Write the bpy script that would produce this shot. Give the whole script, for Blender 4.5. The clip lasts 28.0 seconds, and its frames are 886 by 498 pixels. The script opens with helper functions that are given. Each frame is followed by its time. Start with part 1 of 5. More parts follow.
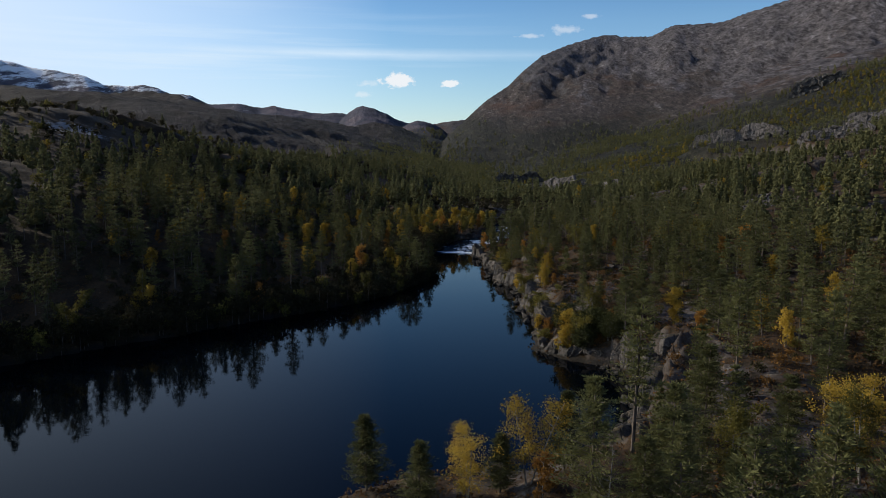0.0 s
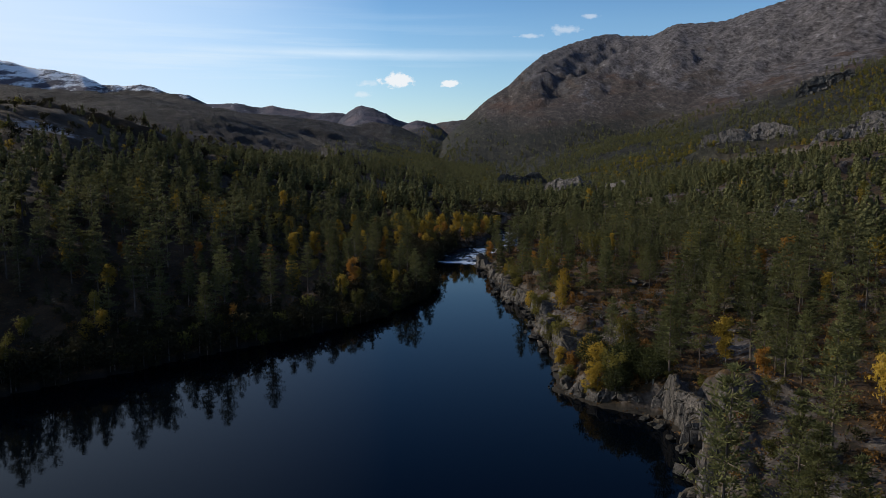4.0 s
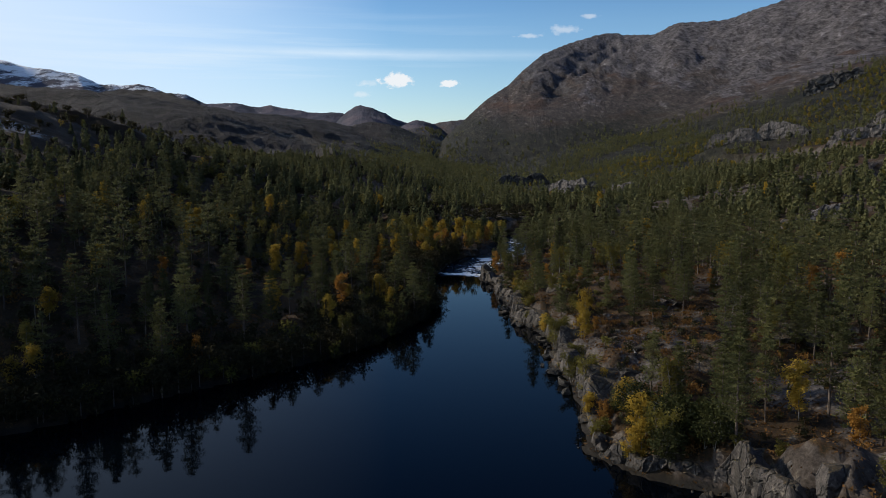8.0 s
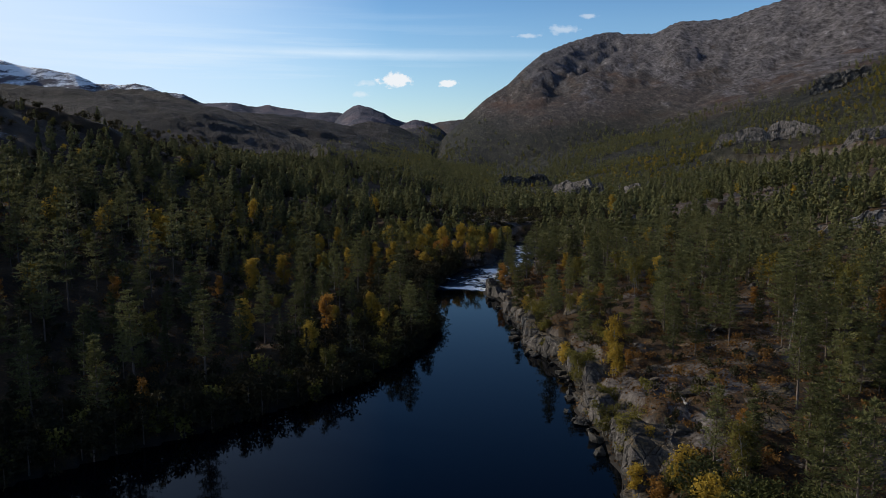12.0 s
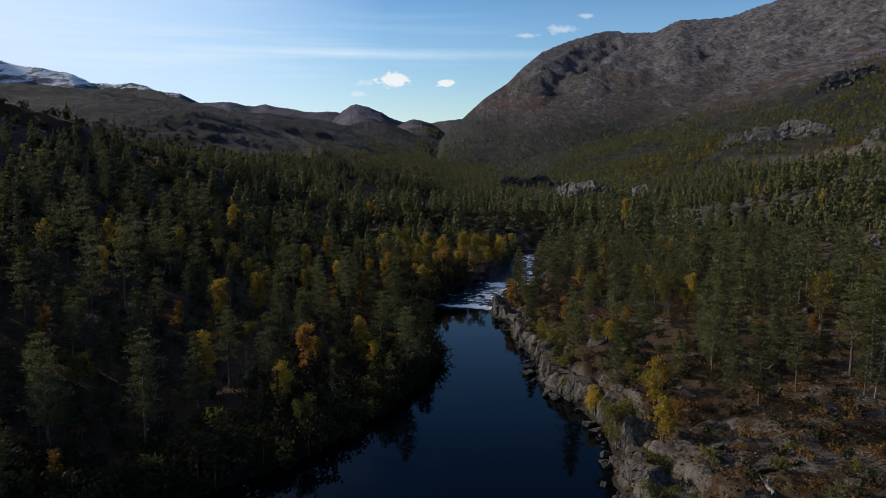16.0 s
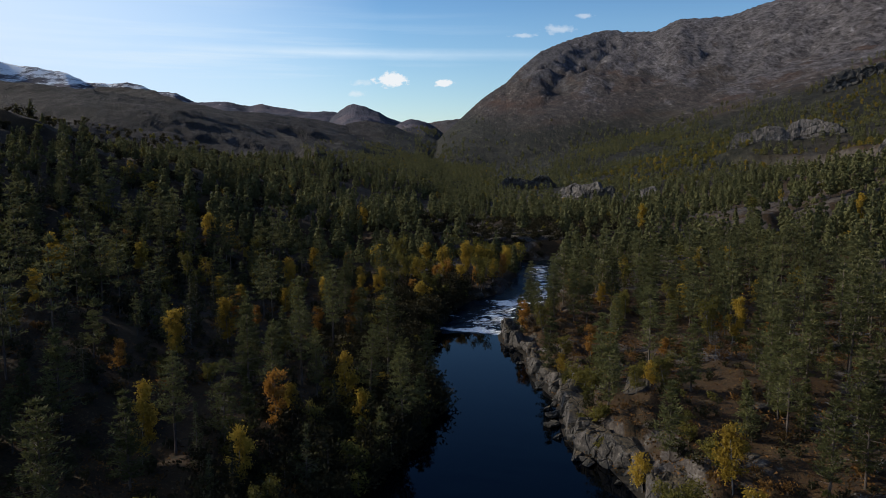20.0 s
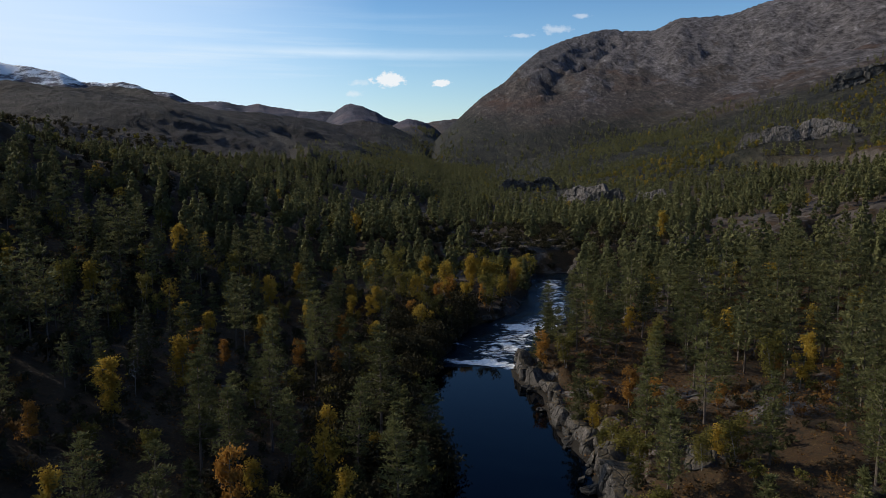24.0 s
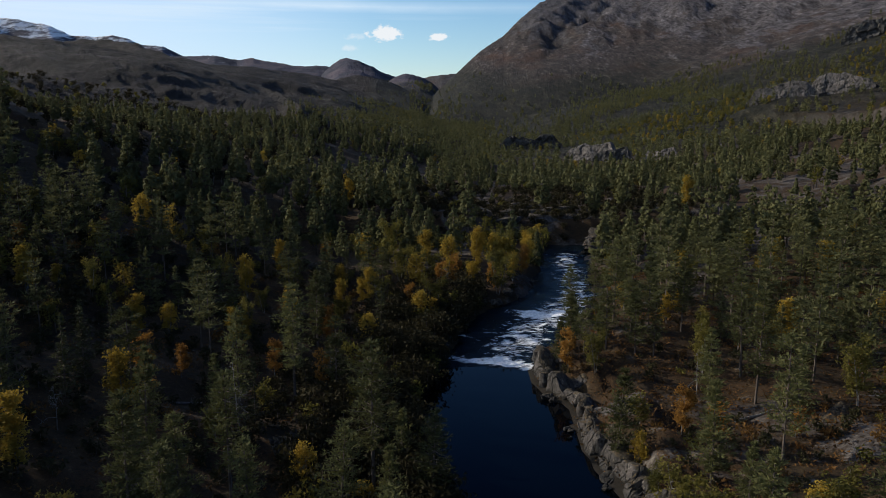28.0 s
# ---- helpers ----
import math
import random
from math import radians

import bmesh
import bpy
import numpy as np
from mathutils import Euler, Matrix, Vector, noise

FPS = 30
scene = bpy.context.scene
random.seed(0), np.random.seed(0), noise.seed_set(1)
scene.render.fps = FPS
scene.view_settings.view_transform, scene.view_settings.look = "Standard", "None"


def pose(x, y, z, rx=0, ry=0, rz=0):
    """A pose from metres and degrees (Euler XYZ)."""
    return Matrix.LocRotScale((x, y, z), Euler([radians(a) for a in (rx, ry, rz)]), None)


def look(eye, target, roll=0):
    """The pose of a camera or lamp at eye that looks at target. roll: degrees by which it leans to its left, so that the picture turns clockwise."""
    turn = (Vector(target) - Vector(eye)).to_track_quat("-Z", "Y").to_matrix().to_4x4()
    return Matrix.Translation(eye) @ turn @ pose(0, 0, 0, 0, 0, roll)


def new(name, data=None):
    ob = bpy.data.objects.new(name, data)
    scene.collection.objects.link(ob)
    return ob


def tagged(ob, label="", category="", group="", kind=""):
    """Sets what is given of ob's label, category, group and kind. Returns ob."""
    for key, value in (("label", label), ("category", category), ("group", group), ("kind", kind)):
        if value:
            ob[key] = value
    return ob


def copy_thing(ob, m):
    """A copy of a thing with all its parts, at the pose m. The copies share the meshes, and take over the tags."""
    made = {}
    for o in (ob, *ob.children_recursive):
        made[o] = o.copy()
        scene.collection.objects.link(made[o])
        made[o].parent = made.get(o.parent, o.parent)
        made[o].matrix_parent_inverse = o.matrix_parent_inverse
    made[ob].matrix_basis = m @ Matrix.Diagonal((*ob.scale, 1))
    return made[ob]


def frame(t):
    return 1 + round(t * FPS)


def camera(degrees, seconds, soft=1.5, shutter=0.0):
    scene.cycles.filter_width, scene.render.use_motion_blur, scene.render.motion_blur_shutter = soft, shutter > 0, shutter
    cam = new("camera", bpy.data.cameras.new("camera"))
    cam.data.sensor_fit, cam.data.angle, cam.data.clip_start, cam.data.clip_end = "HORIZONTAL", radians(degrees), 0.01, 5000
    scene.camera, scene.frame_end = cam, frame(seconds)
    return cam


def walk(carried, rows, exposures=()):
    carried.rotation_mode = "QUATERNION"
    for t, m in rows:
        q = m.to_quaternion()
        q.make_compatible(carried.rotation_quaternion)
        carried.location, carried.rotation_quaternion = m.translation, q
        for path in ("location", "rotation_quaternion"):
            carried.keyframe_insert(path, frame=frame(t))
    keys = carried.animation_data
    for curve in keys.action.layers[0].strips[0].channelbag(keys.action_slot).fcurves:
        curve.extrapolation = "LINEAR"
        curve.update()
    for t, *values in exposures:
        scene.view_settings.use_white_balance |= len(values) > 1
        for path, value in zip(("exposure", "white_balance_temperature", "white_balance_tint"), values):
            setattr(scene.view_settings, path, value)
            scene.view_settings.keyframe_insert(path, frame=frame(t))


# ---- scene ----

# ================= camera =================
cam = camera(62.07, 28.0, soft=0.7)


def aim(x, y, z, yaw, pitch):
    """Camera pose: yaw in degrees to the right of +y, pitch in degrees upwards."""
    return pose(x, y, z, 90 + pitch, 0, -yaw)


PATH = [
    (0.0, aim(0.00, 0.0, 29.70, 1.656, -7.223)),
    (3.0, aim(0.02, 14.33, 29.98, 1.677, -7.225)),
    (6.0, aim(0.10, 28.65, 30.24, 1.706, -7.230)),
    (9.0, aim(0.20, 42.93, 30.44, 1.760, -7.232)),
    (12.0, aim(0.29, 57.17, 30.58, 1.830, -7.236)),
    (15.0, aim(0.39, 71.55, 30.84, 1.929, -7.255)),
    (18.0, aim(0.44, 86.10, 31.11, 2.046, -7.260)),
    (21.0, aim(0.38, 100.60, 31.43, 2.183, -7.263)),
    (24.0, aim(0.20, 114.91, 31.83, 2.331, -7.263)),
    (24.6, aim(0.17, 117.64, 31.91, 2.360, -7.275)),
    (25.0, aim(0.15, 119.46, 31.98, 2.380, -7.568)),
    (26.0, aim(0.10, 124.01, 32.12, 2.436, -8.605)),
    (27.0, aim(0.05, 128.55, 32.25, 2.489, -9.615)),
    (28.0, aim(0.00, 133.10, 32.38, 2.538, -10.628)),
]
walk(cam, PATH, exposures=[(0.0, 0.0), (28.0, 0.0)])

# ================= sky and sun =================
SUN_AZ, SUN_EL = -68.0, 23.5  # degrees: to the right of +y, above the horizon
SUN_DIR = Vector((math.sin(radians(SUN_AZ)) * math.cos(radians(SUN_EL)), math.cos(radians(SUN_AZ)) * math.cos(radians(SUN_EL)), math.sin(radians(SUN_EL))))
world = bpy.data.worlds.new("sky")
scene.world = world
world.use_nodes = True
wn, wl_ = world.node_tree.nodes, world.node_tree.links
wn.clear()
sky = wn.new("ShaderNodeTexSky")
sky.sky_type, sky.sun_disc = "NISHITA", False
sky.sun_elevation, sky.sun_rotation = radians(SUN_EL), radians(SUN_AZ % 360)
sky.altitude, sky.air_density, sky.dust_density, sky.ozone_density = 300, 1.0, 0.2, 4.0
bg = wn.new("ShaderNodeBackground")
bg.inputs["Strength"].default_value = 0.135
wout = wn.new("ShaderNodeOutputWorld")


def sky_math(op, a, b=0.0, clamp=False):
    m = wn.new("ShaderNodeMath")
    m.operation, m.use_clamp = op, clamp
    for sock, v in zip(m.inputs, (a, b)):
        if hasattr(v, "is_linked"):
            wl_.new(v, sock)
        else:
            sock.default_value = v
    return m.outputs[0]


def sky_noise(stretch, scale, detail):
    mp, n = wn.new("ShaderNodeMapping"), wn.new("ShaderNodeTexNoise")
    mp.inputs["Scale"].default_value = stretch
    n.inputs["Scale"].default_value, n.inputs["Detail"].default_value, n.inputs["Roughness"].default_value = scale, detail, 0.6
    wl_.new(ray_dir, mp.inputs[0])
    wl_.new(mp.outputs[0], n.inputs["Vector"])
    return n.outputs["Fac"]


ray_dir = wn.new("ShaderNodeTexCoord").outputs["Generated"]
parts = wn.new("ShaderNodeSeparateXYZ")
wl_.new(ray_dir, parts.inputs[0])
# thin cirrus veils in long level streaks, low over the northern horizon
veil = sky_noise((1.0, 1.0, 22.0), 2.6, 8.0)
veil = sky_math("MULTIPLY", sky_math("SUBTRACT", veil, 0.44, True), 4.5, True)
band = sky_math("SUBTRACT", 1.0, sky_math("MULTIPLY", sky_math("ABSOLUTE", sky_math("SUBTRACT", parts.outputs[2], 0.125)), 13.0), True)
west = sky_math("MULTIPLY", sky_math("SUBTRACT", 0.18, parts.outputs[0]), 1.9, True)
cover = sky_math("MULTIPLY", sky_math("MULTIPLY", veil, band), sky_math("MULTIPLY", west, 0.85))
haze = sky_math("MULTIPLY", sky_math("MULTIPLY", sky_math("SUBTRACT", 0.19, parts.outputs[2]), 3.0, True), sky_math("ADD", 0.2, sky_math("MULTIPLY", sky_math("SUBTRACT", 0.1, parts.outputs[0]), 1.6, True)))
# small fair-weather clouds: direction, half width, half height
puff = sky_noise((1.0, 1.0, 1.5), 85.0, 6.0)
puffs = 0.0
for d, w, h in (((-0.0325, 0.9946, 0.0984), 0.022, 0.0085), ((-0.0712, 0.993, 0.0945), 0.016, 0.0045), ((-0.0752, 0.994, 0.080), 0.011, 0.004), ((0.037, 0.9949, 0.0943), 0.016, 0.005), ((0.185, 0.9694, 0.1613), 0.023, 0.006), ((0.2175, 0.9601, 0.176), 0.010, 0.0035), ((0.139, 0.9782, 0.154), 0.018, 0.003)):
    off, stretch = wn.new("ShaderNodeVectorMath"), wn.new("ShaderNodeVectorMath")
    off.operation, stretch.operation = "SUBTRACT", "MULTIPLY"
    wl_.new(ray_dir, off.inputs[0])
    off.inputs[1].default_value = d
    wl_.new(off.outputs[0], stretch.inputs[0])
    stretch.inputs[1].default_value = (1 / w, 1.0, 1 / h)
    size = wn.new("ShaderNodeVectorMath")
    size.operation = "LENGTH"
    wl_.new(stretch.outputs[0], size.inputs[0])
    body = sky_math("SUBTRACT", sky_math("ADD", -0.25, sky_math("MULTIPLY", puff, 2.6)), size.outputs["Value"])
    thick = 2.2 if h > 0.0045 and d[0] < 0.1 else 0.55
    puffs = sky_math("MAXIMUM", puffs, sky_math("MINIMUM", sky_math("MULTIPLY", body, thick, True), 0.92 if thick > 1 else 0.4))
streak = sky_math("MULTIPLY", sky_math("SUBTRACT", 1.0, sky_math("MULTIPLY", sky_math("ABSOLUTE", sky_math("SUBTRACT", sky_math("ADD", parts.outputs[2], sky_math("MULTIPLY", parts.outputs[0], 0.006)), 0.131)), 95.0), True), sky_math("MULTIPLY", sky_math("SUBTRACT", sky_noise((1.0, 1.0, 5.0), 4.0, 6.0), 0.25), 2.2, True))
streak = sky_math("MULTIPLY", streak, sky_math("MULTIPLY", sky_math("SUBTRACT", 0.24, parts.outputs[0]), 3.6, True))
cover = sky_math("MAXIMUM", cover, streak)
glare = sky_math("MULTIPLY", sky_math("MULTIPLY", sky_math("SUBTRACT", 0.8, parts.outputs[2]), 1.7, True), sky_math("MULTIPLY", sky_math("SUBTRACT", -0.04, parts.outputs[0]), 2.3, True))
# the wide bright ring of sky round the sun
aureole = sky_math("MULTIPLY", sky_math("MULTIPLY", sky_math("SUBTRACT", parts.outputs[2], 0.18), 4.0, True), sky_math("MULTIPLY", sky_math("SUBTRACT", -0.14, parts.outputs[0]), 2.6, True))
cover = sky_math("MAXIMUM", cover, haze)
glare = sky_math("MAXIMUM", glare, sky_math("MULTIPLY", aureole, 0.95))
veiled = wn.new("ShaderNodeMix")
veiled.data_type = "RGBA"
wl_.new(cover, veiled.inputs[0])
deep = wn.new("ShaderNodeMix")
deep.data_type, deep.blend_type = "RGBA", "MULTIPLY"
wl_.new(sky_math("MULTIPLY", sky_math("SUBTRACT", parts.outputs[2], 0.17), 3.2, True), deep.inputs[0])
clear = wn.new("ShaderNodeHueSaturation")
clear.inputs["Saturation"].default_value = 1.12
wl_.new(sky.outputs[0], clear.inputs["Color"])
wl_.new(clear.outputs[0], deep.inputs[6])
deep.inputs[7].default_value = (0.30, 0.45, 0.68, 1)  # the clear sky deepens towards the zenith
shine = wn.new("ShaderNodeMix")
shine.data_type = "RGBA"
wl_.new(glare, shine.inputs[0])
wl_.new(deep.outputs[2], shine.inputs[6])
shine.inputs[7].default_value = (4.7, 5.9, 7.6, 1)
wl_.new(shine.outputs[2], veiled.inputs[6])
veiled.inputs[7].default_value = (5.1, 6.2, 7.25, 1)
clouded = wn.new("ShaderNodeMix")
clouded.data_type = "RGBA"
wl_.new(puffs, clouded.inputs[0])
wl_.new(veiled.outputs[2], clouded.inputs[6])
clouded.inputs[7].default_value = (6.6, 6.75, 6.95, 1)
wl_.new(clouded.outputs[2], bg.inputs[0])
wl_.new(bg.outputs[0], wout.inputs[0])

sun = new("sun", bpy.data.lights.new("sun", "SUN"))
sun.data.energy, sun.data.angle, sun.data.color = 4.8, radians(0.53), (1.0, 0.89, 0.73)
sun.matrix_world = look(SUN_DIR * 300, (0, 0, 0))

# ================= materials =================


def material(name):
    m = bpy.data.materials.new(name)
    m.use_nodes = True
    nt = m.node_tree
    return m, nt, nt.nodes["Principled BSDF"]


def node(nt, kind, **values):
    n = nt.nodes.new(kind)
    for k, v in values.items():
        n.inputs[k.replace("_", " ")].default_value = v
    return n


def ramp(nt, fac, stops):
    r = nt.nodes.new("ShaderNodeValToRGB")
    while len(r.color_ramp.elements) < len(stops):
        r.color_ramp.elements.new(0.5)
    for e, (p, c) in zip(r.color_ramp.elements, stops):
        e.position, e.color = p, (*c, 1) if len(c) == 3 else c
    nt.links.new(fac, r.inputs[0])
    return r.outputs[0]


def noise_at(nt, scale, detail=6.0, rough=0.6, stretch=None):
    g = nt.nodes.new("ShaderNodeNewGeometry")
    src = g.outputs["Position"]
    if stretch:
        mp = nt.nodes.new("ShaderNodeMapping")
        mp.inputs["Scale"].default_value = stretch
        nt.links.new(src, mp.inputs[0])
        src = mp.outputs[0]
    n = node(nt, "ShaderNodeTexNoise", Scale=scale, Detail=detail, Roughness=rough)
    nt.links.new(src, n.inputs["Vector"])
    return n.outputs["Fac"]


def mixed(nt, fac, a, b):
    m = nt.nodes.new("ShaderNodeMix")
    m.data_type = "RGBA"
    for sock, v in ((m.inputs[0], fac), (m.inputs[6], a), (m.inputs[7], b)):
        if hasattr(v, "is_linked"):
            nt.links.new(v, sock)
        else:
            sock.default_value = v if isinstance(v, float) else (*v, 1)
    return m.outputs[2]


def calc(nt, op, a, b=0.0, clamp=False):
    m = nt.nodes.new("ShaderNodeMath")
    m.operation, m.use_clamp = op, clamp
    for sock, v in zip(m.inputs, (a, b)):
        if hasattr(v, "is_linked"):
            nt.links.new(v, sock)
        else:
            sock.default_value = v
    return m.outputs[0]


def bumped(nt, bsdf, height, strength, distance):
    b = node(nt, "ShaderNodeBump", Strength=strength, Distance=distance)
    nt.links.new(height, b.inputs["Height"])
    nt.links.new(b.outputs[0], bsdf.inputs["Normal"])


def foliage(name, dark, light, through_light=0.25, per_object=True, rough=0.8):
    """Leaves or needles: colour varies from tree to tree and from leaf to leaf."""
    m, nt, bsdf = material(name)
    if per_object:
        info = nt.nodes.new("ShaderNodeObjectInfo").outputs["Random"]
    else:
        info = calc(nt, "MULTIPLY", calc(nt, "SUBTRACT", noise_at(nt, 0.14, 2.0), 0.25), 2.0, True)
    isl = nt.nodes.new("ShaderNodeNewGeometry").outputs["Random Per Island"]
    f = calc(nt, "ADD", calc(nt, "MULTIPLY", info, 0.8), calc(nt, "MULTIPLY", isl, 0.2))
    col = mixed(nt, f, dark, light)
    nt.links.new(col, bsdf.inputs["Base Color"])
    bsdf.inputs["Roughness"].default_value = rough
    bsdf.inputs["Specular IOR Level"].default_value = 0.1
    tr = nt.nodes.new("ShaderNodeBsdfTranslucent")
    nt.links.new(col, tr.inputs[0])
    mx = nt.nodes.new("ShaderNodeMixShader")
    mx.inputs[0].default_value = through_light
    out = nt.nodes["Material Output"]
    nt.links.new(bsdf.outputs[0], mx.inputs[1])
    nt.links.new(tr.outputs[0], mx.inputs[2])
    nt.links.new(mx.outputs[0], out.inputs[0])
    return m


def bark(name, a, b, scale):
    m, nt, bsdf = material(name)
    f = noise_at(nt, scale, 6, 0.65, (1, 1, 0.3))
    nt.links.new(ramp(nt, f, [(0.35, a), (0.65, b)]), bsdf.inputs["Base Color"])
    bsdf.inputs["Roughness"].default_value = 0.85
    bumped(nt, bsdf, f, 0.6, 0.03)
    return m


def rock_material(name, base=(0.23, 0.215, 0.20), dark=(0.075, 0.07, 0.066), moss=0.0):
    m, nt, bsdf = material(name)
    big, fine = noise_at(nt, 0.35, 5, 0.6), noise_at(nt, 3.2, 8, 0.7)
    streak = noise_at(nt, 0.9, 5, 0.6, (1, 1, 0.18))
    blot = calc(nt, "ADD", calc(nt, "MULTIPLY", big, 0.4), calc(nt, "MULTIPLY", noise_at(nt, 1.1, 7, 0.7), 0.6))
    col = ramp(nt, blot, [(0.36, tuple(c * 0.45 for c in base)), (0.47, base), (0.56, tuple(c * 1.2 for c in base)), (0.64, tuple(min(1, c * 2.1) for c in base))])
    col = mixed(nt, calc(nt, "MULTIPLY", calc(nt, "GREATER_THAN", streak, 0.56), 0.55), col, dark)
    joint = noise_at(nt, 0.55, 4, 0.55, (1, 1, 0.35))
    joint = calc(nt, "SUBTRACT", 1.0, calc(nt, "MULTIPLY", calc(nt, "ABSOLUTE", calc(nt, "SUBTRACT", joint, 0.5)), 28.0), True)
    col = mixed(nt, calc(nt, "MULTIPLY", joint, 0.8), col, (0.018, 0.016, 0.014))
    col = mixed(nt, calc(nt, "MULTIPLY", calc(nt, "SUBTRACT", 0.47, fine, True), 9.0, True), col, tuple(c * 0.7 for c in dark))
    lich = calc(nt, "MULTIPLY", calc(nt, "SUBTRACT", calc(nt, "ADD", fine, calc(nt, "MULTIPLY", big, 0.35)), 0.74, True), 6.0, True)
    col = mixed(nt, lich, col, (0.20, 0.18, 0.145))
    geo = nt.nodes.new("ShaderNodeNewGeometry")
    bent = nt.nodes.new("ShaderNodeVectorMath")
    bent.operation = "MULTIPLY_ADD"
    warp = node(nt, "ShaderNodeTexNoise", Scale=0.8, Detail=4.0)
    nt.links.new(geo.outputs["Position"], warp.inputs["Vector"])
    nt.links.new(warp.outputs["Color"], bent.inputs[0])
    bent.inputs[1].default_value = (1.1, 1.1, 0.8)
    nt.links.new(geo.outputs["Position"], bent.inputs[2])
    squash = nt.nodes.new("ShaderNodeMapping")
    squash.inputs["Scale"].default_value = (0.75, 0.75, 0.42)
    nt.links.new(bent.outputs[0], squash.inputs[0])
    cell = nt.nodes.new("ShaderNodeTexVoronoi")
    cell.feature = "DISTANCE_TO_EDGE"
    cell.inputs["Scale"].default_value = 0.8
    nt.links.new(squash.outputs[0], cell.inputs["Vector"])
    crack = calc(nt, "SUBTRACT", 1.0, calc(nt, "MULTIPLY", cell.outputs["Distance"], 16.0), True)
    col = mixed(nt, calc(nt, "MULTIPLY", crack, 0.85), col, (0.010, 0.009, 0.008))
    sep = nt.nodes.new("ShaderNodeSeparateXYZ")
    nt.links.new(geo.outputs["Normal"], sep.inputs[0])
    flat = calc(nt, "MULTIPLY", calc(nt, "SUBTRACT", calc(nt, "ADD", sep.outputs[2], calc(nt, "MULTIPLY", big, 0.9)), 1.38 - moss, True), 5.0, True)
    col = mixed(nt, flat, col, ramp(nt, fine, [(0.40, (0.014, 0.012, 0.006)), (0.52, (0.050, 0.034, 0.014)), (0.62, (0.105, 0.068, 0.028))]))
    pos = nt.nodes.new("ShaderNodeSeparateXYZ")
    nt.links.new(geo.outputs["Position"], pos.inputs[0])
    wet = calc(nt, "MULTIPLY", calc(nt, "SUBTRACT", calc(nt, "ADD", 0.35, calc(nt, "MULTIPLY", big, 0.7)), pos.outputs[2]), 2.5, True)
    col = mixed(nt, calc(nt, "MULTIPLY", wet, 0.85), col, (0.012, 0.011, 0.009))
    nt.links.new(col, bsdf.inputs["Base Color"])
    bsdf.inputs["Roughness"].default_value = 0.82
    bumped(nt, bsdf, calc(nt, "SUBTRACT", calc(nt, "ADD", calc(nt, "ADD", fine, calc(nt, "MULTIPLY", blot, 1.5)), calc(nt, "MULTIPLY", streak, 0.8)), calc(nt, "MULTIPLY", crack, 1.2)), 0.9, 0.3)
    return m


